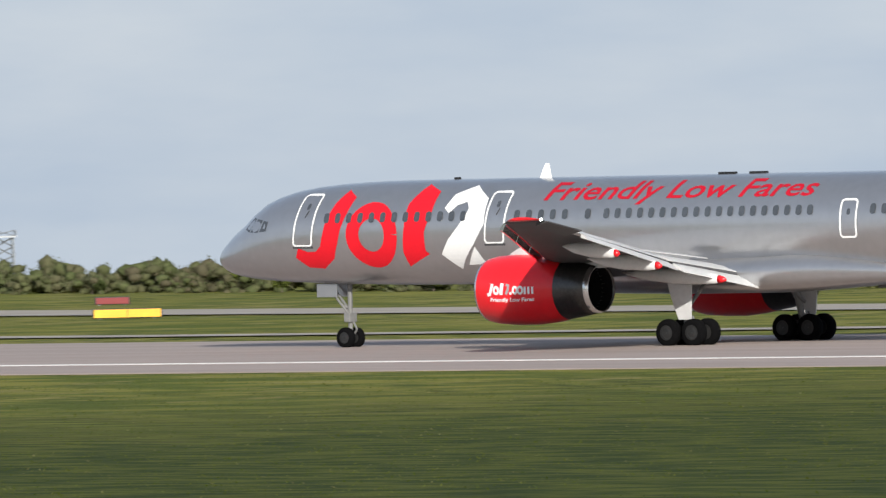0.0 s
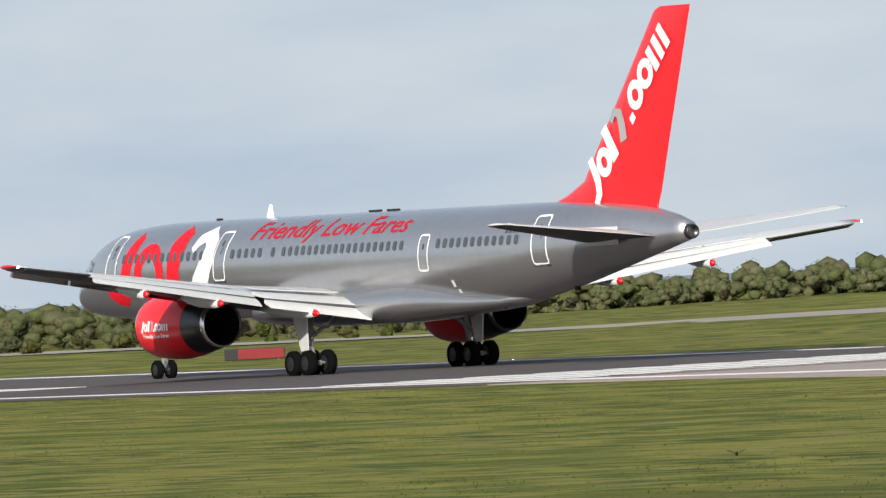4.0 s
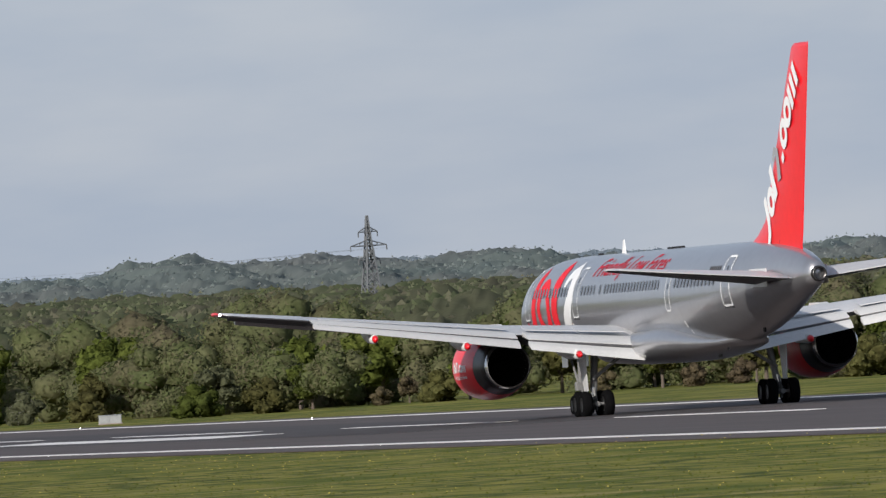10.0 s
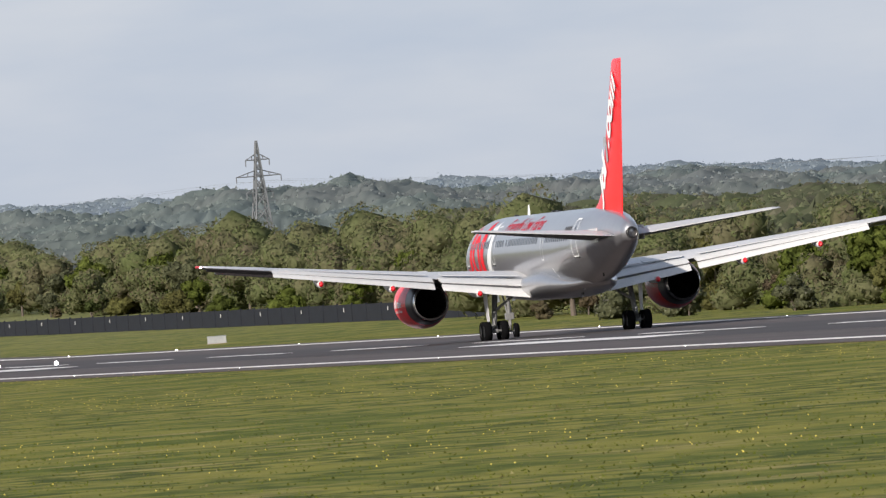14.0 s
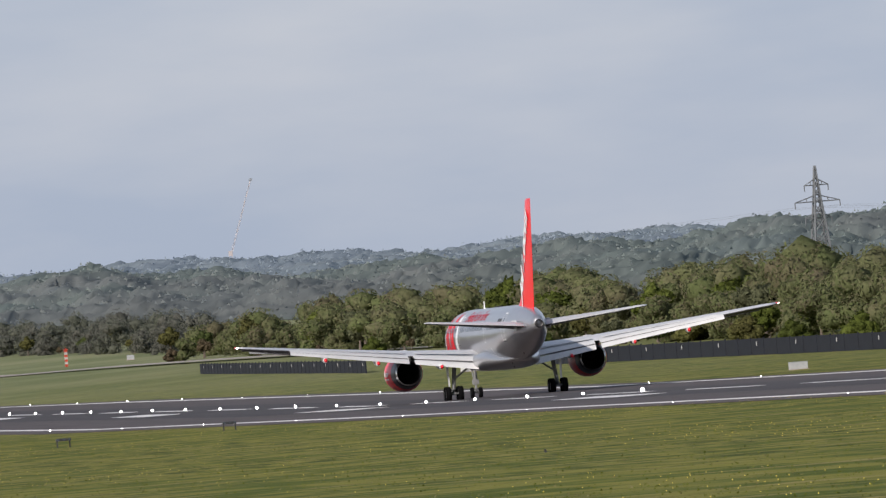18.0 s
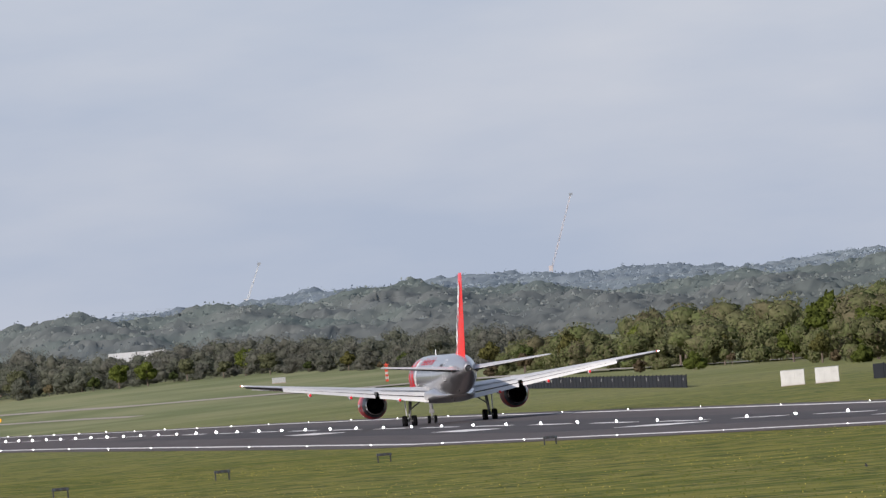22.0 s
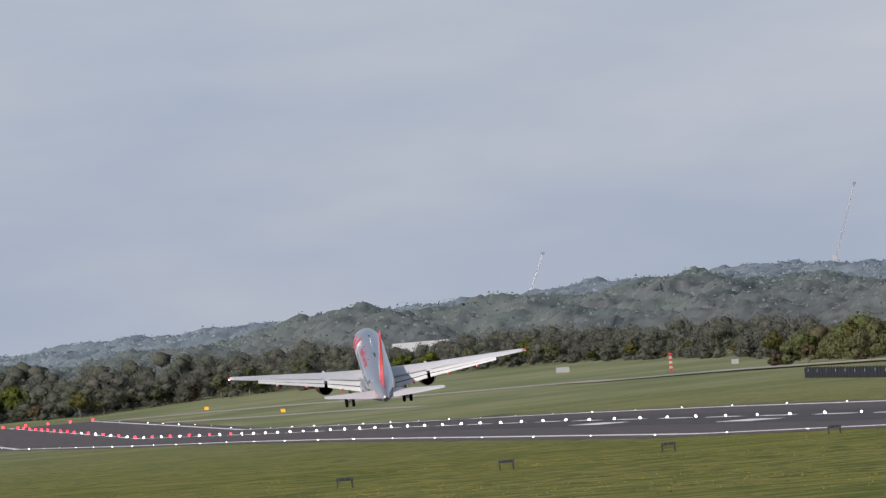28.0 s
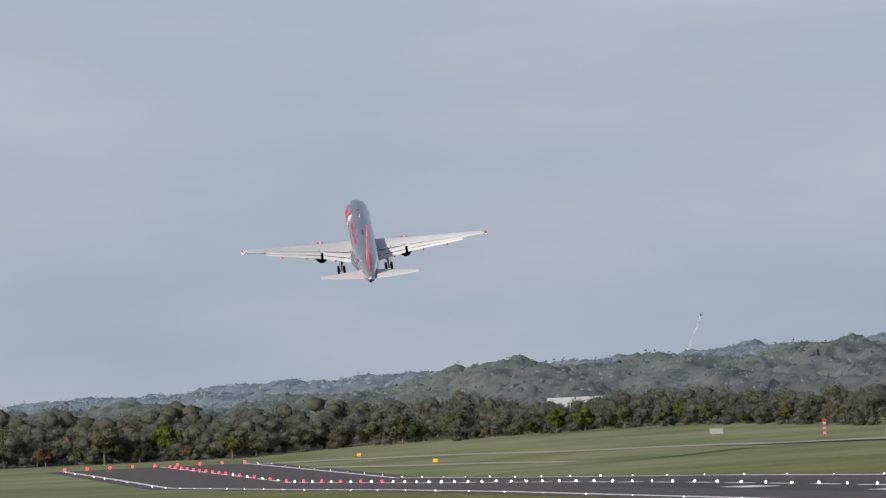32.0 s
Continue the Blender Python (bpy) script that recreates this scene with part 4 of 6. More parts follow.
def make_plane():
    plane = thing("airliner", "silver twin-jet airliner with red engines, fin and lettering", "aeroplane")
    rings = []
    stations = sorted({*[h[0] for h in HULL], *np.arange(1.0, 47, 1.0)})
    for a in stations:
        zc, w, up, dn = hull_at(a)
        rings.append([(w * math.cos(k * math.tau / 56), AFT - a, zc + (up if math.sin(k * math.tau / 56) >= 0 else dn) * math.sin(k * math.tau / 56)) for k in range(56)])
    hull = part("fuselage", loft(rings), SILVER, plane, "silver painted fuselage", smooth=True)
    # belly fairing at the wing roots
    rings = []
    for a, w, z0, z1 in ((15.0, 0.8, 2.22, 2.9), (16.5, 1.75, 2.05, 3.0), (18.5, 2.15, 1.92, 3.15), (22, 2.3, 1.86, 3.2), (26, 2.3, 1.86, 3.3), (27.4, 2.22, 1.90, 3.38), (28.8, 2.06, 1.98, 3.36), (30.2, 1.86, 2.07, 3.22), (31.6, 1.62, 2.15, 3.04), (33.0, 1.34, 2.24, 2.88), (34.4, 1.0, 2.36, 2.78), (35.8, 0.55, 2.56, 2.84)):
        ring = []
        for k in range(28):
            c, s = math.cos(k * math.tau / 28), math.sin(k * math.tau / 28)
            ring.append((w * math.copysign(abs(c) ** 0.7, c), AFT - a, (z0 + z1) / 2 + (z1 - z0) / 2 * math.copysign(abs(s) ** 0.75, s)))
        rings.append(ring)
    part("belly_fairing", loft(rings), SILVER, plane, "silver wing-root fairing", smooth=True)
    # flight-deck windows
    for side in (-1, 1):
        for k, pts in enumerate(([(2.02, 4.52), (2.42, 4.96), (2.62, 4.92), (2.32, 4.42)], [(2.40, 4.41), (2.70, 4.90), (3.02, 4.86), (2.86, 4.40)], [(2.94, 4.42), (3.10, 4.84), (3.36, 4.80), (3.30, 4.45)])):
            bm = polygon(pts)
            for v in bm.verts:
                v.co = skin(v.co.x, v.co.y, 0.012, side)
            part("flight_deck_window", bm, GLASS, plane)
    # cabin windows
    spans = [(6.35, 12.75, 13), (15.25, 17.45, 5), (18.5, 18.5, 1), (19.35, 28.55, 19), (31.35, 36.95, 12)]
    for a0, a1, n in spans:
        for i in range(n):
            a = a0 + (a1 - a0) * i / max(1, n - 1)
            bm = polygon(rounded(a - 0.125, a + 0.125, 4.71, 5.08, 0.1, 3))
            for v in bm.verts:
                v.co = skin(v.co.x, v.co.y, 0.022)
            part("cabin_window", bm, GLASS, plane)
    door(plane, 4.74, 5.62, 3.88, 5.78, 0.10)
    door(plane, 13.76, 14.62, 3.88, 5.76, 0.08)
    door(plane, 29.92, 30.62, 3.88, 5.24, 0.0, False)
    door(plane, 38.0, 38.95, 3.92, 5.74, -0.02)
    # brand marks on the side: plain red and white shapes
    band = ribbon([(4.85, 3.62), (5.3, 3.36), (5.85, 3.34), (6.3, 3.62), (6.52, 4.1), (6.66, 4.6), (6.95, 5.3), (7.2, 5.8)], [0.42, 0.6, 0.66, 0.72, 0.76, 0.78, 0.76, 0.6])
    ring = ribbon(arc(8.5, 4.25, 0.9, 0.92, 0, 360, 30), 0.6)
    post = ribbon([(10.55, 3.28), (10.42, 3.6), (10.5, 4.4), (10.68, 5.2), (10.95, 5.95)], [1.2, 1.05, 0.95, 1.2, 0.8])
    for k, bm in enumerate((band, ring, post)):
        part("brand_mark", wrap(bm, 0.008 + 0.002 * k), LETTER_RED, plane, "large red brand mark")
    sweep = ribbon([(11.95, 5.1), (12.25, 5.5), (12.85, 5.72), (13.35, 5.35), (13.3, 4.75), (12.9, 4.2), (12.4, 3.7), (12.0, 3.2)], [0.3, 0.5, 0.6, 0.85, 0.95, 0.95, 0.95, 0.9])
    wedge = polygon([(12.75, 3.08), (13.6, 3.1), (13.25, 3.75)])
    for k, bm in enumerate((sweep, wedge)):
        part("brand_mark", wrap(bm, 0.008 + 0.003 * k), LETTER_WHITE, plane, "large white brand mark")
    part("slogan", wrap(lettering("Friendly Low Fares", 16.3, 5.2, 28.6, 0.86, 0.28, 0.012), 0.009), SLOGAN_RED, plane, "red slogan lettering")
    for k in range(6):
        x = 36.1 + k * 0.26
        part("registration_bar", wrap(polygon([(x, 5.16), (x + 0.17, 5.16), (x + 0.17, 5.42), (x, 5.42)]), 0.01), SEAM, plane, "small dark registration bar")
    for pts in ([(32.0, 3.2), (32.2, 3.2), (32.2, 3.45), (32.0, 3.45)], [(32.15, 2.95), (32.35, 2.95), (32.35, 3.1), (32.15, 3.1)]):
        part("static_port", wrap(polygon(pts), 0.01), LETTER_WHITE, plane)
    part("outflow_valve", wrap(polygon(rounded(38.85, 39.3, 2.84, 3.02, 0.05)), 0.012), CORE_BLACK, plane, "dark outflow valve")
    # aerials and beacons on the roof
    part("roof_aerial", loft([[(-0.03, AFT - 15.0, 6.22), (0.03, AFT - 15.0, 6.22), (0.03, AFT - 15.55, 6.22), (-0.03, AFT - 15.55, 6.22)],
                              [(-0.015, AFT - 15.28, 6.78), (0.015, AFT - 15.28, 6.78), (0.015, AFT - 15.45, 6.78), (-0.015, AFT - 15.45, 6.78)]]), LETTER_WHITE, plane, "white blade aerial")
    for a in (11.2, 23.6, 25.0):
        part("roof_fitting", box((0.22, 0.75 if a > 20 else 0.2, 0.09), (0, AFT - a, 6.29), 0.03), BLACK, plane, "low black roof fitting")
    part("belly_aerial", box((0.05, 0.5, 0.3), (0, AFT - 30.5, 2.13), 0.01), SEAM, plane)
    part("drain_mast", box((0.04, 0.2, 0.22), (-0.5, AFT - 34.0, 2.35), 0.01), SEAM, plane)
    part("tail_exhaust", lathe([(AFT - 47.0, 0.31), (AFT - 47.32, 0.27), (AFT - 47.34, 0.22), (AFT - 46.9, 0.20), (AFT - 46.85, 0.02)], 24), PIPE, plane, "dark tail exhaust", smooth=True).location = (0, 0, 4.86)
    make_tail(plane)
    for side in (-1, 1):
        make_wing(plane, side)
        make_engine(plane, side)
    make_gear(plane)
    return plane


# seconds, metres along the runway, height, nose-up, bank, heading
PLANE_ROWS = [
    (0, 70.4, 0.00, 0.01, 0.0, 0.0),
    (0.6, 118.3, 0.01, 0.02, 0.0, 0.0),
    (1, 139.9, 0.01, 0.02, 0.0, 0.0),
    (1.5, 164.9, 0.02, 0.02, 0.0, 0.0),
    (2, 191.7, 0.03, -0.07, 0.0, 0.0),
    (2.5, 210.1, 0.02, -0.07, 0.0, 0.0),
    (3, 230.8, -0.01, -0.07, 0.0, 0.0),
    (3.5, 248.3, -0.03, -0.07, 0.0, 0.0),
    (5.5, 267.5, -0.06, -0.07, 0.0, 0.0),
    (6, 270.5, -0.06, -0.07, 0.0, 0.0),
    (6.5, 273.3, -0.07, -0.07, 0.0, 0.0),
    (7, 276.1, -0.07, -0.07, 0.0, 0.0),
    (7.5, 279.1, -0.07, -0.07, 0.0, 0.0),
    (8, 288.7, -0.09, -0.07, 0.0, 0.0),
    (8.5, 316.6, -0.11, -0.05, 0.0, 0.0),
    (9, 349.4, -0.12, -0.02, 0.0, 0.0),
    (9.5, 392.8, -0.14, -0.03, 0.0, 0.0),
    (10, 438.8, -0.17, -0.04, 0.0, 0.0),
    (10.5, 481.0, -0.20, -0.04, 0.0, 0.0),
    (11, 520.3, -0.22, -0.04, 0.0, 0.0),
    (11.5, 557.8, -0.25, -0.04, 0.0, 0.0),
    (12, 591.3, -0.27, -0.04, 0.0, 0.0),
    (12.5, 616.2, -0.29, -0.04, 0.0, 0.0),
    (13, 636.5, -0.31, -0.04, 0.0, 0.0),
    (13.5, 655.7, -0.32, -0.04, 0.0, 0.0),
    (15.5, 804.4, -0.42, -0.01, 0.0, 0.0),
    (16, 837.2, -0.42, 0.00, 0.0, 0.0),
    (17, 904.2, -0.42, 0.00, 0.0, 0.0),
    (18, 973.2, -0.42, 0.00, 0.0, 0.0),
    (19, 1044.5, -0.30, 0.16, 0.0, 0.0),
    (20, 1117.9, -0.10, 0.16, 0.0, 0.0),
    (21, 1193.4, 0.11, 0.16, 0.0, 0.0),
    (22, 1270.7, 0.33, 0.16, 0.0, 0.0),
    (23, 1349.8, 0.56, 0.16, 0.0, 0.0),
    (24, 1430.5, 0.76, 0.12, 0.0, 0.0),
    (24.5, 1471.6, 0.85, 0.12, 0.0, 0.0),
    (25, 1513.3, 0.93, 2.05, 0.2, 0.5),
    (25.5, 1555.6, 1.04, 2.63, -0.1, 1.2),
    (27.5, 1732.7, 3.17, 10.63, -0.8, -0.6),
    (28, 1778.6, 4.36, 11.05, -0.7, -1.2),
    (28.5, 1825.1, 6.25, 12.85, -0.8, -1.5),
    (29, 1872.0, 8.26, 13.73, -0.2, -1.5),
    (29.5, 1919.4, 11.30, 13.22, -0.2, -2.0),
    (30, 1967.2, 15.26, 14.67, 1.0, -2.0),
    (30.5, 2015.4, 19.07, 14.00, -0.5, -0.9),
    (31, 2064.0, 23.96, 15.68, -0.6, -0.9),
    (31.5, 2113.1, 29.04, 16.20, -1.4, -0.0),
    (32, 2162.6, 34.35, 16.46, -2.2, -0.4),
]

RUN_X = 112.37


def plane_rows():
    return [(t, pose(RUN_X, s, z, 0, 0, h) @ pose(0, 0, 0, p) @ pose(0, 0, 0, 0, b)) for t, s, z, p, b, h in PLANE_ROWS]


airliner = make_plane()


# ------------------------------------------------------------------ trees and woods
def leaf_cloud(rng, lobes, count, size, flat=0.75, ruffle=0.75, shell=0.62):
    """Small leaf clumps scattered in the outer shell of several lobes: vertices and faces."""
    weights = np.array([l[3] ** 2 for l in lobes])
    pick = rng.choice(len(lobes), count, p=weights / weights.sum())
    lob = np.array([l[:5] for l in lobes])[pick]
    d = rng.normal(size=(count, 3))
    d /= np.linalg.norm(d, axis=1)[:, None]
    r = rng.uniform(shell, 1.06, count) ** 0.7
    wob = 1 + 0.16 * np.sin(d[:, 0] * 5 + lob[:, 0] * 3) * np.cos(d[:, 2] * 6 + lob[:, 1] * 2)
    centre = lob[:, :3] + d * (r * wob)[:, None] * np.stack([lob[:, 3], lob[:, 3], lob[:, 4]], 1)
    n = d + rng.normal(scale=ruffle, size=(count, 3))
    n /= np.linalg.norm(n, axis=1)[:, None]
    up = np.where(np.abs(n[:, 2:3]) > 0.9, np.array([[1.0, 0, 0]]), np.array([[0, 0, 1.0]]))
    u = np.cross(n, up)
    u /= np.linalg.norm(u, axis=1)[:, None]
    v = np.cross(n, u)
    a = rng.uniform(0, math.tau, count)[:, None]
    u, v = u * np.cos(a) + v * np.sin(a), v * np.cos(a) - u * np.sin(a)
    s = (size * rng.uniform(0.6, 1.5, count))[:, None]
    verts = np.stack([centre - u * s, centre - v * s * flat, centre + u * s + n * s * 0.3, centre + v * s * flat], 1).reshape(-1, 3)
    faces = np.arange(4 * count).reshape(-1, 4)
    return verts, faces


def crown_forms(rng, lobes, ruffle=0.16, coarse=False):
    """Lumpy closed crowns, one for each lobe: vertices and triangles."""
    vs, fs = [], []
    bv, bf = COARSE_BALL if coarse else BALL
    for k, (x, y, z, r, q) in enumerate(lobes):
        a, b = rng.uniform(0, math.tau, 2)
        lump = 1 + 0.2 * np.sin(bv[:, 0] * 4 + a) * np.cos(bv[:, 2] * 4 + b) + rng.normal(scale=ruffle, size=len(bv))
        vs.append(bv * lump[:, None] * (r, r, q) + (x, y, z))
        fs.append(bf + k * len(bv))
    return np.concatenate(vs), np.concatenate(fs)


def ball(fine):
    bm = bmesh.new()
    bmesh.ops.create_icosphere(bm, subdivisions=fine, radius=1)
    bm.verts.index_update()
    v, f = np.array([tuple(p.co) for p in bm.verts]), np.array([[p.index for p in q.verts] for q in bm.faces])
    bm.free()
    return v, f


BALL, COARSE_BALL = ball(2), ball(1)


def foliage_of(rng, lobes, leaves, size, ruffle=0.5, coarse=False, core=0.7):
    """Crowns with small ragged leaf clumps over them, all in triangles."""
    v, f = crown_forms(rng, [(x, y, z, r * core, q * core) for x, y, z, r, q in lobes], coarse=coarse)
    lv, lf = leaf_cloud(rng, lobes, leaves, size, ruffle=ruffle, shell=core + 0.02)
    return np.concatenate([v, lv]), np.concatenate([f, lf[:, :3] + len(v)])


def mesh_from(name, verts, faces, mat, soft=True):
    me = bpy.data.meshes.new(name)
    n = len(faces)
    me.vertices.add(len(verts))
    me.vertices.foreach_set("co", np.asarray(verts, dtype=np.float32).ravel())
    me.loops.add(n * faces.shape[1])
    me.loops.foreach_set("vertex_index", faces.astype(np.int32).ravel())
    me.polygons.add(n)
    me.polygons.foreach_set("loop_start", np.arange(n, dtype=np.int32) * faces.shape[1])
    me.materials.append(mat)
    me.polygons.foreach_set("use_smooth", [soft] * n)
    me.update(calc_edges=True)
    return me


def tree(seed, high, wide, mat, label, kind="tree", leaves=950, blossom=False):
    """A tree one unit of its own height: tapered trunk, limbs and a ragged crown."""
    rng = np.random.default_rng(seed)
    t = thing(kind, label, kind)
    t["grown"] = high
    lean = rng.normal(scale=0.03 * high, size=2)
    bush = kind == "shrub"
    fork = high * (0.12 if bush else 0.3)
    bm = rod((0, 0, -0.3), (lean[0] * 0.4, lean[1] * 0.4, fork), 0.035 * high, 0.024 * high, 9)
    part("trunk", bm, BARK, t)
    lobes = []
    for k in range(6 if bush else 9):
        ang = k * 2.4 + rng.uniform(-0.4, 0.4)
        out = wide * rng.uniform(0.16, 0.36) * (0.4 if k == 0 else 1)
        z = high * (rng.uniform(0.3, 0.66) if bush else rng.uniform(0.42, 0.78))
        r = wide * rng.uniform(0.18, 0.29)
        z = min(z, high - r * 0.9)
        lobes.append((lean[0] + out * math.cos(ang), lean[1] + out * math.sin(ang), z, r, r * rng.uniform(0.7, 1.0)))
    lobes.append((lean[0], lean[1], high * 0.74, wide * 0.24, high * 0.25))
    if bush:
        lobes += [(rng.uniform(-0.3, 0.3) * wide, rng.uniform(-0.3, 0.3) * wide, high * 0.2, wide * 0.3, high * 0.22) for _ in range(3)]
    limb = bmesh.new()
    for x, y, z, r, _ in lobes[:7]:
        rod((lean[0] * 0.4, lean[1] * 0.4, fork * 0.9), (x, y, z), 0.014 * high, 0.004 * high, 6, limb)
    part("limbs", limb, BARK, t)
    verts, faces = leaf_cloud(rng, lobes, leaves, 0.030 * high + 0.012 * wide)
    part("crown", mesh_from("crown", verts, faces, mat), None, t)
    inner = crown_forms(rng, [(x, y, z, r * 0.8, q * 0.8) for x, y, z, r, q in lobes], 0.2)
    part("inner_crown", mesh_from("inner_crown", *inner, mat), None, t)
    if blossom:
        part("blossom", mesh_from("blossom", *leaf_cloud(rng, lobes, 420, 0.018 * high), BLOSSOM), None, t, "cream hawthorn blossom")
    return t


def placed(x, y, turn, scale=1.0):
    return pose(x, y, ground_z(x, y) - 0.05, 0, 0, turn) @ Matrix.Diagonal((scale, scale, scale, 1))


def crowns(u, v, size, seed):
    """Rounded tops of close-standing trees over a plane: height from 0 to 1 at each place."""
    cu, cv = np.floor(u / size), np.floor(v / size)
    best = np.zeros_like(u)

    def jitter(a, b, k):
        w = np.sin(a * 127.1 + b * 311.7 + k * 74.7 + seed) * 43758.5453
        return w - np.floor(w)
    for du in (-1, 0, 1):
        for dv in (-1, 0, 1):
            a, b = cu + du, cv + dv
            wide = size * (0.55 + 0.45 * jitter(a, b, 3))
            d = np.hypot(u - (a + jitter(a, b, 1)) * size, v - (b + jitter(a, b, 2)) * size) / wide
            best = np.maximum(best, np.sqrt(np.maximum(0, 1 - d * d)) * (0.45 + 0.55 * jitter(a, b, 4)))
    return best


def canopy(name, near, far, mat, label, seed, az0=0.2, step=0.021, deep=7.0, size=11.0):
    """The closed top of a far wood: one rolling sheet of crowns, with ragged leaf clumps on it."""
    gen = np.random.default_rng(seed)
    azs, rs = np.arange(az0, 27.0, step), np.arange(near, far, deep)
    A, R = np.meshgrid(np.radians(azs), rs)
    A = A + gen.uniform(-0.3, 0.3, A.shape) * radians(step)
    R = R + gen.uniform(-2, 2, R.shape)
    X, Y = R * np.sin(A), R * np.cos(A)
    deg = np.degrees(A)
    base = np.array([[ground_z(x, y) for x, y in zip(X[i, ::6], Y[i, ::6])] for i in range(len(rs))])
    base = np.array([np.interp(azs, azs[::6], row) for row in base])
    low = np.interp(deg, (15, 17.5, 19.5, 21.5), (1.0, 0.35, 0.3, 0.0 if near < 2000 else 0.3))
    # a nearer shoulder of the hill stands out before the ridge
    shoulder = (3.2 + 2.2 * np.sin(deg * 1.7 + 0.6) + 1.3 * np.sin(deg * 4.1)) * np.exp(-((R - 3330) / 130) ** 2)
    rolling = 0.9 * np.sin(deg * 9 + R * 0.01) + 0.6 * np.sin(deg * 23 + 1) * np.cos(R * 0.03)
    top = crowns(X, Y, size, seed) * 0.32 * size + crowns(X + 40, Y - 25, size / 2, seed + 1) * 0.155 * size
    foot = np.clip((R - near) / 110, 0, 1) ** 0.7
    Z = base - 2 + foot * (4.0 + top + np.maximum(0, shoulder) + rolling + gen.normal(scale=0.22, size=X.shape)) * low
    n = len(azs)
    verts = np.stack([X, Y, Z], 2).reshape(-1, 3)
    i = (np.arange(len(rs) - 1)[:, None] * n + np.arange(n - 1)[None, :]).ravel()
    faces = np.concatenate([np.stack([i, i + 1, i + n + 1], 1), np.stack([i, i + n + 1, i + n], 1)])
    pick = gen.choice(len(verts) - n, min(60000, len(verts) // 3), replace=False) + n
    c = verts[pick] + np.column_stack([gen.normal(scale=0.6, size=(len(pick), 2)), gen.uniform(0.0, 0.35, len(pick))])
    a, w = gen.uniform(0, math.tau, len(pick)), gen.uniform(0.25, 0.6, len(pick))
    side = np.column_stack([np.cos(a) * w, np.sin(a) * w, np.zeros(len(pick))])
    up = np.column_stack([gen.normal(scale=0.15, size=(len(pick), 2)), gen.uniform(0.25, 0.7, len(pick))])
    tufts = np.stack([c - side, c + side, c + up], 1).reshape(-1, 3)
    faces = np.concatenate([faces, np.arange(len(tufts)).reshape(-1, 3) + len(verts)])
    tagged(new(name, mesh_from(name, np.concatenate([verts, tufts]), faces, mat)), label, "wood", kind="stuff")


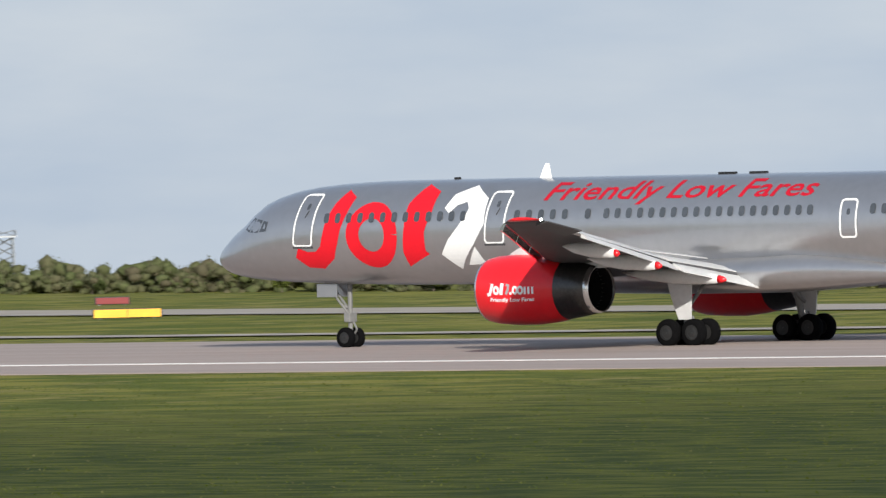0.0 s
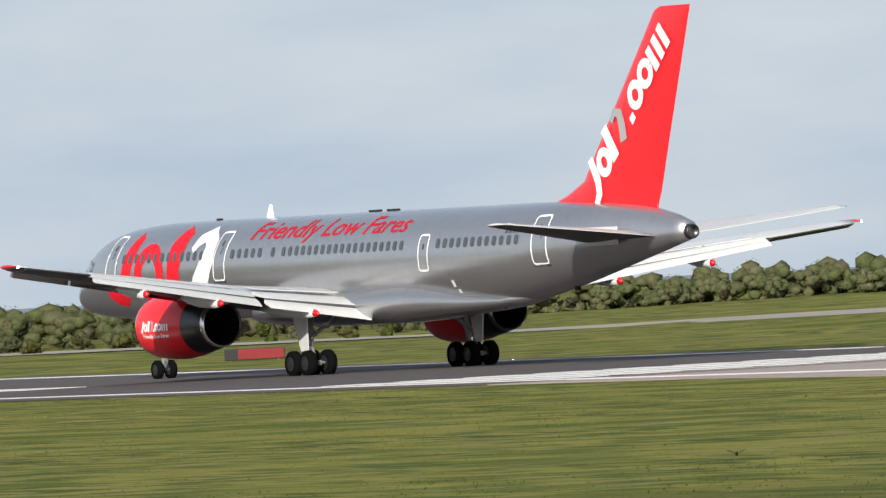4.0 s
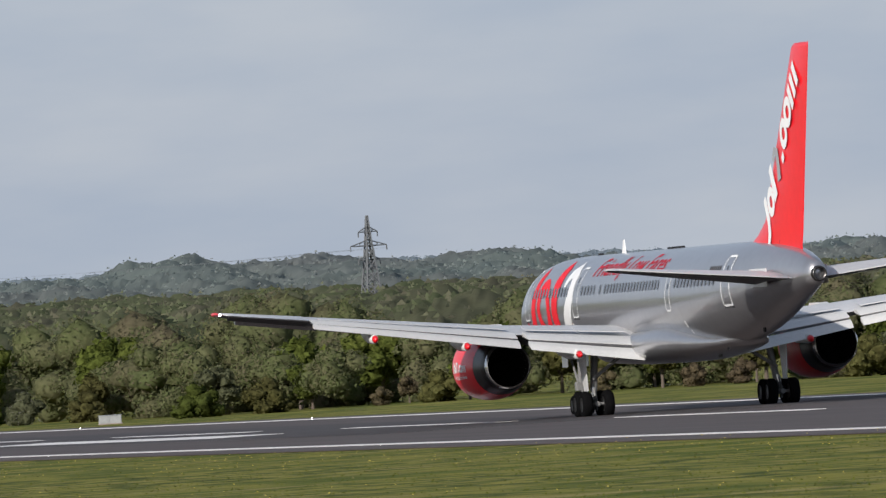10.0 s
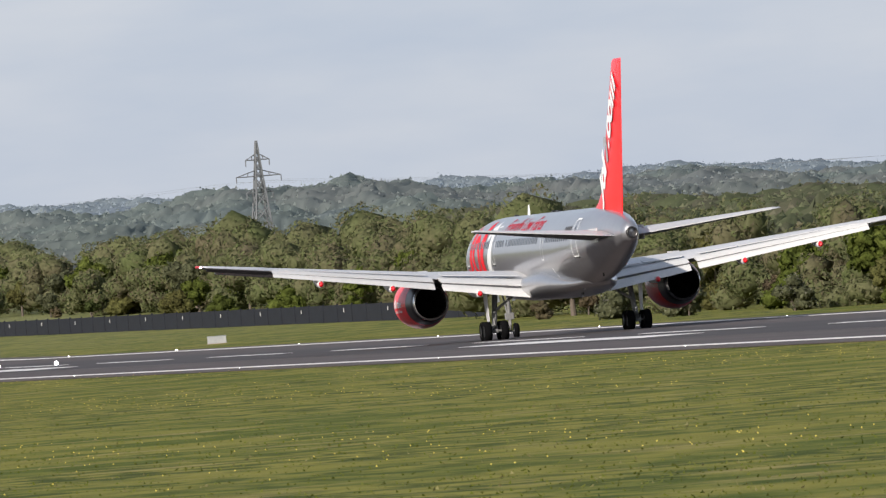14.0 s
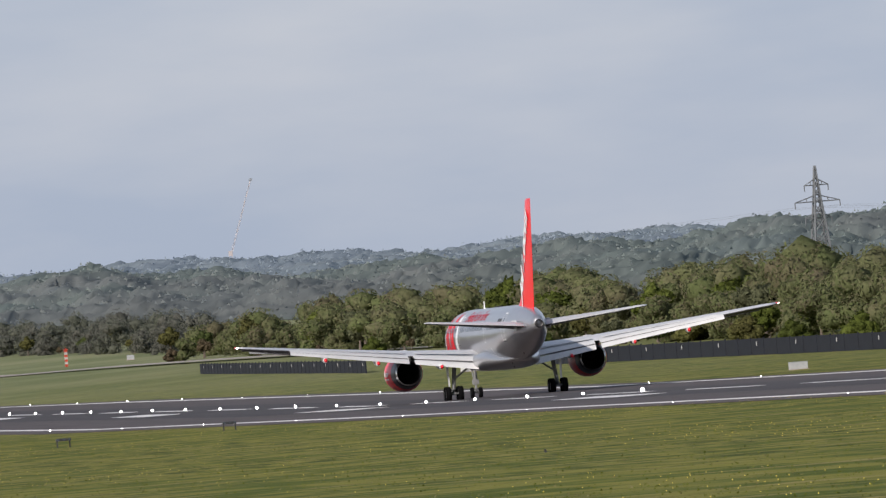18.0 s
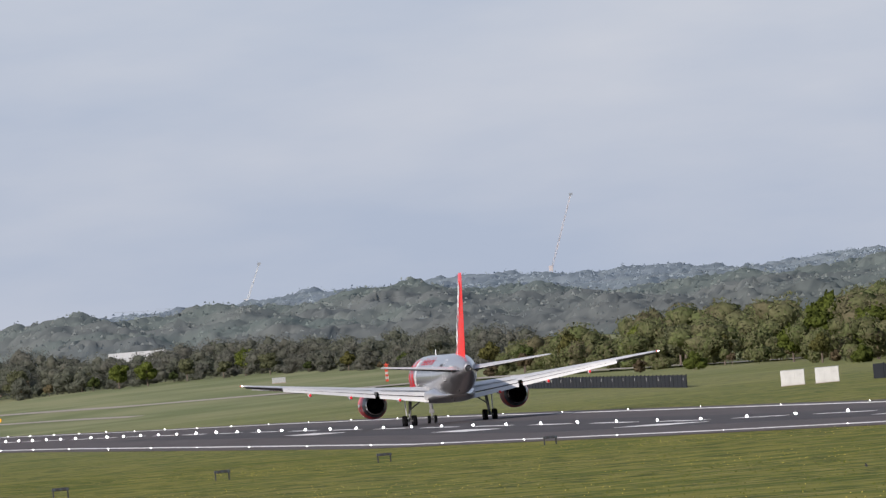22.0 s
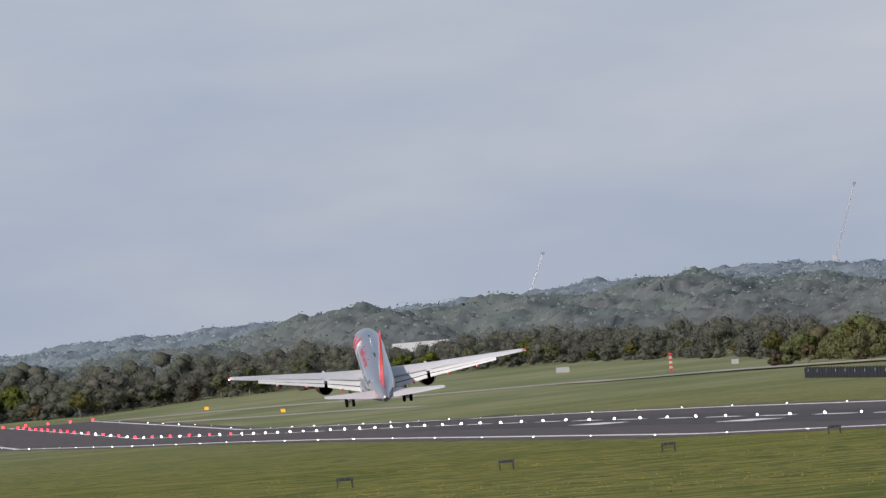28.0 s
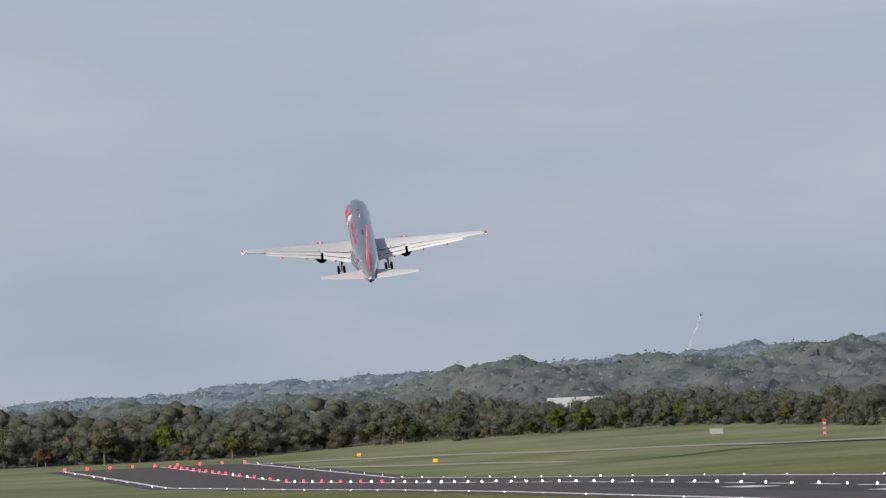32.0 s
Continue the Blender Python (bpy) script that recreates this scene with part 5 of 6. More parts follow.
def make_trees():
    rng = random.Random(7)
    kinds = [tree(1, 8.0, 7.0, LEAVES[0], "fresh green spring tree in the hedge belt"), tree(2, 8.5, 6.4, LEAVES[1], "olive-leaved tree in the hedge belt"),
             tree(3, 9.0, 7.6, LEAVES[2], "dark green dense tree in the belt"), tree(4, 7.6, 6.6, LEAVES[3], "brownish tree just coming into leaf"),
             tree(5, 8.2, 7.2, LEAVES[4], "grey-green broad willow in the belt"), tree(6, 9.5, 6.0, LEAVES[0], "tall fresh green spring tree")]
    shrubs = [tree(11, 4.0, 5.0, LEAVES[1], "olive scrub bush at the field's edge", "shrub", 800), tree(12, 3.6, 4.6, LEAVES[0], "fresh green bush at the field's edge", "shrub", 800),
              tree(13, 4.2, 4.8, LEAVES[3], "brownish scrub bush at the field's edge", "shrub", 800)]
    may = tree(14, 4.4, 4.8, LEAVES[4], "hawthorn bush in cream blossom", "shrub", 800, True)
    used = set()

    def put(proto, x, y, high, group):
        m = placed(x, y, rng.uniform(0, 360), high / float(proto["grown"]))
        if proto.name in used:
            ob = copy_thing(proto, m)
        else:
            used.add(proto.name)
            proto.matrix_basis = m
            ob = proto
        ob["group"] = group
    gen = np.random.default_rng(5)
    woods = {}

    def mass(key, x, y, high, leaf, leaves):
        """One of the many trees standing close behind the others."""
        z = ground_z(x, y) - 0.2
        w = high * gen.uniform(1.0, 1.45)
        lobes = [(x, y, z + high * 0.74, w * 0.24, high * 0.25)]
        for k in range(8):
            a, r = k * 2.4 + gen.uniform(-0.4, 0.4), w * gen.uniform(0.14, 0.36)
            lobes.append((x + r * math.cos(a), y + r * math.sin(a), z + high * gen.uniform(0.12, 0.74), w * gen.uniform(0.16, 0.25), high * gen.uniform(0.15, 0.23)))
        v, f = foliage_of(gen, lobes, int(leaves * (2.0 if key == "end_wood" else 1.4)), leaf * 0.6, 0.45, True, 0.6 if key == "end_wood" else 0.86)
        vs, fs = woods.setdefault(key, ([], []))
        fs.append(f + sum(len(q) for q in vs))
        vs.append(v)
    # tree heights along the belt on the runway's far side
    TOP_AZ = (0.9, 2.2, 2.7, 3.0, 3.5, 3.75, 4.3, 4.6, 4.9, 5.3, 5.6, 6.0, 8.0, 9.3, 10, 11, 13, 16, 17.5, 19, 20, 22, 27)
    TOP_H = (11.5, 11, 10, 9.5, 10, 6, 7, 5.2, 6.8, 7.2, 9.3, 9.4, 9.8, 9.8, 7.8, 7.3, 7.4, 6.6, 6.2, 5.0, 4.4, 3.7, 3.0)
    BELT_AZ = (5.2, 6, 7, 8, 9, 10, 11, 13, 16, 19, 22, 27)
    BELT_R = (2250, 1900, 1560, 1300, 1010, 830, 735, 715, 690, 660, 640, 600)
    az = 5.3
    while az < 26:
        r0 = float(np.interp(az, BELT_AZ, BELT_R))
        top = float(np.interp(az, TOP_AZ, TOP_H))
        deep = 1 if az > 8.3 else 2.2
        for dr, s in ((5, 0.55), (16, 0.78)):
            a = radians(az + rng.uniform(-0.14, 0.14) * (1 if az > 8.3 else 0.5))
            r = r0 + dr * deep + rng.uniform(-5, 5)
            put(rng.choices(kinds, (4, 3, 2, 4, 2, 1))[0], r * math.sin(a), -40 + r * math.cos(a), s * top * rng.uniform(0.75, 1.15), "trees of the hedge belt")
        for dr, s in ((10, 0.55), (22, 0.74), (29, 0.88), (38, 0.98), (45, 1.0)):
            a = radians(az + rng.uniform(-0.24, 0.24) * (1 if az > 8.3 else 0.5))
            r = r0 + dr * deep + rng.uniform(-4, 4)
            mass("hedge_belt", r * math.sin(a), -40 + r * math.cos(a), s * top * rng.uniform(0.74, 1.04), (0.15 + r / 9000) * top / 8, 2300 if 7 < az < 16.5 else 1300)
        a = radians(az + rng.uniform(-0.2, 0.2))
        r = r0 - rng.uniform(0, 8)
        put(rng.choice(shrubs), r * math.sin(a), -40 + r * math.cos(a), top * rng.uniform(0.25, 0.42), "bushes of the hedge belt")
        az += 0.42 if az > 8.3 else 0.2
    for x, y in ((146, 872), (143, 830), (139, 770), (163, 950), (141, 735), (171, 655), (178, 628)):
        put(may, x, y, rng.uniform(2.6, 3.4), "bushes of the hedge belt")
    # trees behind the runway's end and round the far field
    az = 0.9
    while az < 5.4:
        r0 = float(np.interp(az, (0.9, 3, 4.2, 5.4), (3010, 2960, 2760, 2330)))
        top = float(np.interp(az, TOP_AZ, TOP_H))
        a = radians(az + rng.uniform(-0.04, 0.04))
        r = r0 + rng.uniform(-12, 12)
        put(rng.choices(kinds, (0.4, 3, 4, 3, 4, 0.3))[0], r * math.sin(a), r * math.cos(a), 0.85 * top * rng.uniform(0.75, 1.3), "trees beyond the runway's end")
        for dr, s in ((8, 0.6), (22, 0.75), (45, 0.88), (70, 0.95)):
            a = radians(az + rng.uniform(-0.06, 0.06))
            r = r0 + dr + rng.uniform(-8, 8)
            mass("end_wood", r * math.sin(a), r * math.cos(a), s * top * 1.18 * rng.uniform(0.7, 1.15), 0.36, 900)
        az += 0.095
    for az, high in ((3.18, 16.0), (3.24, 15.0), (3.44, 13.0), (3.50, 13.2), (2.42, 13.5), (1.9, 13.0), (2.75, 12.5), (4.1, 12.5)):
        r = 2985 if az > 2.5 else 3030
        put(kinds[2], r * math.sin(radians(az)), r * math.cos(radians(az)), high, "trees beyond the runway's end")
    # low wood beyond the taxiways, its trees shrunk to fit the camera's view
    line = [(215, 60), (245, 170), (275, 258), (305, 340), (326, 425), (336, 500), (326, 560), (290, 615), (245, 655)]
    for (x0, y0), (x1, y1) in zip(line, line[1:]):
        n = int(math.hypot(x1 - x0, y1 - y0) / 3.4)
        for k in range(n):
            for off in (0, 1.4, 2.8, 4.4, 5.6, 7.0):
                f = (k + rng.random()) / n
                x, y = x0 + (x1 - x0) * f + off + rng.uniform(-0.8, 0.8), y0 + (y1 - y0) * f + rng.uniform(-2, 2)
                top = float(np.interp(y, (60, 260, 430, 590, 655), (2.0, 2.2, 2.5, 3.0, 3.4)))
                if off == 0 and k % 2:
                    put(rng.choices(kinds, (4, 3, 3, 2, 1, 2))[0], x, y, top * rng.uniform(0.5, 0.85), "low trees beyond the taxiway")
                else:
                    mass("low_wood", x, y, top * (0.62 + off * 0.055) * rng.uniform(0.75, 1.04), 0.14, 200)
    for key, label in (("hedge_belt", "dense olive and brown spring scrub and trees"), ("end_wood", "dark tree belt beyond the runway's end, greyed by painted haze"), ("low_wood", "fresh green low wood beyond the taxiway")):
        vs, fs = woods[key]
        tagged(new(key, mesh_from(key, np.concatenate(vs), np.concatenate(fs), HAZED_BELT if key == "end_wood" else SCRUB)), label, "wood", kind="stuff")
    # wooded hills in the distance, hazed by colour: a nearer slope and the pale ridge behind it
    canopy("mid_wood", 1300, 3010, HAZED_MID_LEAF, "olive and brown woods between the field and the hills, slightly hazed in colour", 43, 8.6, 0.03, 11.0, 8.0)
    canopy("slope_wood", 3000, 3520, HAZED_SLOPE, "woods on the nearer slope, grey-green with painted haze", 41)
    canopy("ridge_wood", 3480, 4340, HAZED_WOODS, "woods on the distant ridge, blue-grey with painted haze", 42)


make_trees()


# ------------------------------------------------------------------ grass tufts and flowers
def make_tufts():
    gen = np.random.default_rng(3)
    areas = [(-90, 72, -40, 190, 260000), (0, 84, 100, 300, 110000), (10, 84, 300, 480, 40000), (10, 84, 480, 900, 30000)]
    for name, mat, share, high, label in (("grass_tufts", BLADE, 0.36, 0.045, "uneven tufts of green grass"), ("dry_grass", DRY_BLADE, 0.05, 0.05, "pale dry grass stalks"), ("lush_grass", CLOUD_SHADED_BLADE, 1.0, 0.055, "dark green grass tufts, cloud shade in their colour")):
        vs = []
        for x0, x1, y0, y1, n in ([(-90, 72, -60, 60, 45000)] if mat is CLOUD_SHADED_BLADE else areas):
            n = int(n * share)
            p = np.stack([gen.uniform(x0, x1, n), gen.uniform(y0, y1, n)], 1)
            keep = (np.sin(p[:, 0] * 0.9 + np.sin(p[:, 1] * 0.11) * 2) * np.sin(p[:, 1] * 0.6) + gen.normal(scale=0.6, size=n)) > -0.1
            p = p[keep]
            z = np.interp(p[:, 1], RISE_Y, RISE_Z) - 0.005
            base = np.column_stack([p, z])
            a = gen.uniform(0, math.tau, len(p))
            w = gen.uniform(0.012, 0.03, len(p)) * (1 + np.maximum(p[:, 1], 0) / 700)
            o = np.column_stack([np.cos(a) * w, np.sin(a) * w, np.zeros(len(p))])
            tip = base + np.column_stack([gen.normal(scale=0.03, size=(len(p), 2)), gen.uniform(0.3, 1.2, len(p)) * high])
            vs.append(np.stack([base - o, base + o, tip], 1).reshape(-1, 3))
        v = np.concatenate(vs)
        ob = new(name, mesh_from(name, v, np.arange(len(v)).reshape(-1, 3), mat))
        tagged(ob, label, "grass", kind="stuff")
    n = 8000
    p = np.stack([gen.uniform(0, 84, n), gen.uniform(180, 800, n)], 1)
    keep = np.sin(p[:, 0] * 0.35 + 1) + np.sin(p[:, 1] * 0.02 + p[:, 0] * 0.1) + gen.normal(scale=0.7, size=n) > 0.5
    p = p[keep]
    c = np.column_stack([p, np.interp(p[:, 1], RISE_Y, RISE_Z) + 0.10])
    d = 0.014
    v = np.stack([c + (d, 0, 0), c + (0, d, 0.01), c - (d, 0, 0), c - (0, d, 0.01), c + (0, 0, 0.02)], 1).reshape(-1, 3)
    f = np.concatenate([np.arange(len(p))[:, None] * 5 + np.array([[a, b, 4]]) for a, b in ((0, 1), (1, 2), (2, 3), (3, 0))])
    tagged(new("dandelions", mesh_from("dandelions", v, f, DANDELION)), "scattered yellow dandelions in the grass", "flowers", kind="stuff")


make_tufts()


# ------------------------------------------------------------------ airfield lights
def runway_light(name, mat, label, size):
    t = thing(name, label, "light")
    part("base", lathe([(0, 0.13), (0.05, 0.13), (0.06, 0.09), (0.06, 0.0)], 12, axis="Z"), STEEL, t)
    bm = bmesh.new()
    bmesh.ops.create_icosphere(bm, subdivisions=2, radius=size, matrix=Matrix.Translation((0, 0, 0.05 + size * 0.8)))
    part("lens", bm, mat, t, smooth=True)
    return t


def make_lights():
    edge = runway_light("edge_light", LAMP_WHITE, "white glowing runway edge light on the grass verge", 0.19)
    mid = runway_light("centre_light", LAMP_WHITE, "white glowing light set in the runway", 0.16)
    red = runway_light("red_light", LAMP_RED, "red glowing light near the runway's end", 0.18)
    first = {}

    def put(proto, x, y, s, group):
        m = pose(x, y, rise(y) + (0.05 if NEAR - 3 < x < FAR + 3 else 0.0)) @ Matrix.Diagonal((s, s, s, 1))
        if proto.name not in first:
            first[proto.name] = proto
            proto.matrix_basis = m
            proto["group"] = group
        else:
            copy_thing(proto, m)["group"] = group
    for k in range(-11, 33):
        y = 904 + 60 * k
        put(edge, 84.6, y, 0.2 + 0.8 * min(1, max(0, y - 400) / 700) + 0.3 * max(0, y - 1400) / 1400, "runway edge lights")
        if y + 25 < END:
            put(edge, 124.5, y + 26, 0.2 + 0.8 * min(1, max(0, y - 400) / 700) + 0.35 * max(0, y - 1400) / 1400, "runway edge lights")
    for k in range(-8, 59):
        y = 1083 + 30 * k
        late = y > 1990
        put(red if late and (y > 2560 or k % 2) else mid, 105.6, y, 0.75 + 0.55 * max(0, y - 1000) / 1800, "runway centre lights")
    for k in range(9):
        put(red, 86 + k * 4.6, END + 2, 1.5, "runway end lights")


make_lights()


def make_papi():
    """Boxes on thin legs that show the glide path."""
    t = thing("approach_light_unit", "black approach slope light box on thin legs", "light unit", group="approach slope lights")
    b = part("housing", box((0.8, 0.5, 0.15), (0, 0, 0.43), 0.03), BLACK, t)
    for x in (-0.3, 0, 0.3):
        part("lens", lathe([(-0.31, 0.0), (-0.32, 0.065), (-0.29, 0.07)], 14), GLASS, b).location = (x, 0.05, 0.43)
    for x in (-0.34, 0.34):
        for y in (-0.22, 0.22):
            part("leg", rod((x, y, 0), (x, y, 0.36), 0.022), BLACK, t)
    for i, (x, y) in enumerate(((77.2, 808.8), (63.1, 755.7), (50.6, 704.2), (39.4, 653.9))):
        m = pose(x, y, rise(y))
        if i:
            copy_thing(t, m)
        else:
            t.matrix_basis = m


make_papi()


# ------------------------------------------------------------------ signs, cabinets, fences
def words_on(text, width, height, mat, parent, at, label=""):
    bm = lettering(text, -width / 2, -height / 2, width / 2, height)
    for v in bm.verts:
        v.co = Vector((v.co.x + at[0], at[1], v.co.y + at[2]))
    return part("lettering", bm, mat, parent, label)


def airfield_sign(x, y, faces, high, turn, label):
    """A low sign: panels side by side on a frame. faces: width, board material, words, words' material."""
    t = thing("airfield_sign", label, "sign", placed(x, y, turn))
    total = sum(f[0] for f in faces)
    part("frame", box((total + 0.08, 0.14, high + 0.06), (0, 0, 0.12 + high / 2), 0.02), BLACK, t)
    for k in (-0.4, 0.4):
        part("foot", box((0.06, 0.06, 0.16), (total * k, 0, 0.06)), STEEL, t)
    at = -total / 2
    for w, board, text, ink in faces:
        b = part("panel", box((w - 0.03, 0.02, high), (at + w / 2, -0.083, 0.12 + high / 2), 0.004), board, t)
        if text:
            words_on(text, w * 0.78, high * 0.5, ink, b, (at + w / 2, -0.097, 0.12 + high / 2))
        at += w
    return t


def cabinet(x, y, w, d, h, turn, label, mat=CABIN_GREY):
    t = thing("equipment_cabinet", label, "cabinet", placed(x, y, turn))
    part("plinth", box((w + 0.1, d + 0.1, 0.1), (0, 0, 0.05)), CONCRETE, t)
    part("body", box((w, d, h), (0, 0, 0.1 + h / 2), 0.02), mat, t)
    n = max(2, round(w / 0.5))
    for k in range(n):
        c = -w / 2 + w * (k + 0.5) / n
        part("door_panel", box((w / n - 0.05, 0.02, h - 0.1), (c, -d / 2 - 0.008, 0.1 + h / 2), 0.006), mat, t)
    part("roof", box((w + 0.06, d + 0.06, 0.04), (0, 0, 0.12 + h), 0.01), STEEL, t)
    return t


def make_signs():
    airfield_sign(124.9, 337.9, ((0.75, BLACK, "VD2", YELLOW), (2.3, SIGN_RED, "23L-05R CAT I", WHITE)), 0.42, -20, "black and red runway holding sign on the grass")
    airfield_sign(121.1, 382.7, ((1.35, SIGN_RED, "23L-05R", WHITE), (0.7, SIGN_RED, "CAT I", WHITE)), 0.42, -17, "red runway holding sign with white letters")
    airfield_sign(146.7, 330.1, ((0.55, BLACK, "", YELLOW), (2.1, SIGN_RED, "", WHITE)), 0.45, -22, "red runway sign with a black end")
    for x, y in ((220.9, 185.4), (273.8, 524.2), (223.7, 538.7)):
        airfield_sign(x, y, ((1.6, SIGN_RED, "", WHITE),), 0.3, -45 if y < 300 else -34, "small red sign board beyond the taxiway")
    airfield_sign(182.3, 578.4, ((0.34, BLACK, "<<", WHITE),), 0.3, -17, "black board with white chevrons")
    airfield_sign(165.5, 533.3, ((0.34, WHITE, "", BLACK),), 0.5, -17, "white sign board in the grass")
    for x, y, s in ((182.8, 154.6, 3.0), (221.8, 291.2, 2.4)):
        airfield_sign(x, y, ((s * 0.5, YELLOW, "", BLACK), (s * 0.5, YELLOW, "", BLACK)), 0.36, -48 if y < 300 else -38, "long bright yellow sign board on the grass")
    for x, y in ((211.4, 360.4), (227.8, 364.4), (141, 2771), (141, 2504)):
        airfield_sign(x, y, ((0.5 if y < 500 else 0.9, YELLOW, "", BLACK),), 0.25 if y < 500 else 0.6, -18 if y < 500 else -4, "small yellow sign in the grass")
    airfield_sign(206.3, 239.4, ((0.32, BLACK, "", YELLOW),), 0.26, -48, "small black sign with a yellow mark")
    # grey cabinets along the far verge
    for x, y, w, h, turn in ((190.8, 255.8, 1.2, 0.5, -42), (211.3, 329.0, 0.95, 0.42, -40), (238.0, 302.0, 0.9, 0.36, -44), (243.1, 393.0, 0.7, 0.5, -38), (137.6, 241.1, 0.9, 0.5, -34), (142.7, 374.2, 0.95, 0.32, -22),
                             (133.5, 669, 1.25, 0.42, -11), (138, 1010, 1.4, 0.5, -8), (191, 2498, 2.4, 0.9, -4), (206, 2320, 1.2, 0.7, -4)):
        cabinet(x, y, w, 0.5, h, turn, "grey metal equipment cabinet on the grass")
    for x, y in ((153.6, 1357), (156.4, 1352)):
        cabinet(x, y, 2.3, 2.0, 1.45, -7, "white portable cabin beside the fence", WHITE)
    cabinet(167.5, 1058, 2.2, 1.6, 1.5, -9, "dark plant housing at the end of the fence", FENCE)


def make_fence(p, q, high, step, label):
    t = thing("fence", label, "fence", Matrix.Translation((*p, ground_z(*p))))
    n = int(math.hypot(q[0] - p[0], q[1] - p[1]) / step)
    d = Vector((q[0] - p[0], q[1] - p[1], 0)) / n
    ang = math.degrees(math.atan2(d.y, d.x))
    panel = mesh_of("panel", *box_data(d.length - 0.06, 0.06, high), FENCE)
    post = mesh_of("post", *box_data(0.14, 0.14, high + 0.15), FENCE)
    tile = mesh_of("marker", *box_data(0.25, 0.03, 0.35), WHITE)
    for k in range(n):
        at = Vector((p[0], p[1], 0)) + d * (k + 0.5)
        z = ground_z(at.x, at.y) - ground_z(*p)
        pn = part("panel", panel, None, t)
        pn.matrix_basis = pose(at.x - p[0], at.y - p[1], z + high / 2, 0, 0, ang)
        ps = part("post", post, None, t)
        ps.matrix_basis = pose(at.x - p[0] - d.x / 2, at.y - p[1] - d.y / 2, z + high / 2, 0, 0, ang)
        if k % 3 == 0:
            mk = part("marker", tile, None, t, "white marker plate")
            mk.matrix_basis = pose(at.x - p[0] - 0.1, at.y - p[1], z + high * 0.7, 0, 0, ang)


def box_data(x, y, z):
    v = [(sx * x / 2, sy * y / 2, sz * z / 2) for sx in (-1, 1) for sy in (-1, 1) for sz in (-1, 1)]
    return v, [(0, 1, 3, 2), (4, 6, 7, 5), (0, 4, 5, 1), (2, 3, 7, 6), (0, 2, 6, 4), (1, 5, 7, 3)]


make_signs()
make_fence((166.5, 1062), (159.5, 1340), 1.45, 7.0, "long dark boarded fence with white markers")
make_fence((157.5, 1492), (171, 1825), 1.35, 7.0, "dark boarded fence below the trees")


# ------------------------------------------------------------------ masts, pylons, cranes, buildings
def lattice(bm, high, w0, w1, steps, r):
    """Four legs with crossed braces."""
    def corner(k, z):
        w = w0 + (w1 - w0) * z / high
        return Vector(((-1, 1, 1, -1)[k] * w / 2, (-1, -1, 1, 1)[k] * w / 2, z))
    for s in range(steps):
        z0, z1 = high * s / steps, high * (s + 1) / steps
        for k in range(4):
            rod(corner(k, z0), corner(k, z1), r, r, 5, bm)
            rod(corner(k, z0), corner((k + 1) % 4, z1), r * 0.6, r * 0.6, 4, bm)
            rod(corner((k + 1) % 4, z0), corner(k, z1), r * 0.6, r * 0.6, 4, bm)
    return bm


def banded_mast(x, y, high, wide, label, z=None):
    t = thing("mast", label, "mast", pose(x, y, ground_z(x, y) if z is None else z))
    n = 7
    for k in range(n):
        bm = lattice(bmesh.new(), high / n, wide, wide, 2, wide * 0.1)
        s = part("section", bm, MAST_RED if k % 2 == 0 else WHITE, t)
        s.location = (0, 0, high / n * k)
        core = box((wide * 0.55, wide * 0.55, high / n), (0, 0, high / n / 2))
        part("core", core, MAST_RED if k % 2 == 0 else WHITE, s)
    part("platform", box((wide * 1.9, wide * 1.9, wide * 0.3), (0, 0, high)), MAST_RED, t)
    part("lamp", lathe([(high + wide * 0.15, 0), (high + wide * 0.15, wide * 0.2), (high + wide * 0.7, wide * 0.16), (high + wide * 0.75, 0)], 10, axis="Z"), MAST_RED, t)


def make_pylon(x, y, high, turn, label):
    t = thing("power_pylon", label, "pylon", pose(x, y, ground_z(x, y), 0, 0, turn))
    part("tower", lattice(bmesh.new(), high * 0.72, high * 0.19, high * 0.055, 7, 0.16), FAR_STEEL, t)
    bm = lattice(bmesh.new(), high * 0.28, high * 0.055, 0.2, 5, 0.13)
    part("tower_head", bm, FAR_STEEL, t).location = (0, 0, high * 0.72)
    for f, w in ((0.62, 0.10), (0.74, 0.17), (0.86, 0.09)):
        bm = bmesh.new()
        for s in (-1, 1):
            rod((0, 0, high * f), (s * high * w, 0, high * f), 0.12, 0.08, 5, bm)
            rod((0, 0, high * (f + 0.05)), (s * high * w, 0, high * f), 0.1, 0.08, 5, bm)
            rod((s * high * w * 0.5, 0, high * f), (s * high * w * 0.45, 0, high * (f + 0.026)), 0.07, 0.07, 4, bm)
            rod((s * high * w, 0, high * f), (s * high * w, 0, high * (f - 0.045)), 0.09, 0.09, 5, bm)
        part("cross_arm", bm, FAR_STEEL, t)


def wires(points, label):
    bm = bmesh.new()
    for a, b in points:
        a, b = Vector(a), Vector(b)
        last = a
        for k in range(1, 9):
            f = k / 8
            p = a.lerp(b, f) - Vector((0, 0, 2.2 * 4 * f * (1 - f)))
            rod(last, p, 0.012, 0.012, 4, bm)
            last = p
    ob = part("power_lines", bm, FAR_STEEL)
    tagged(ob, label, "cables", kind="stuff")


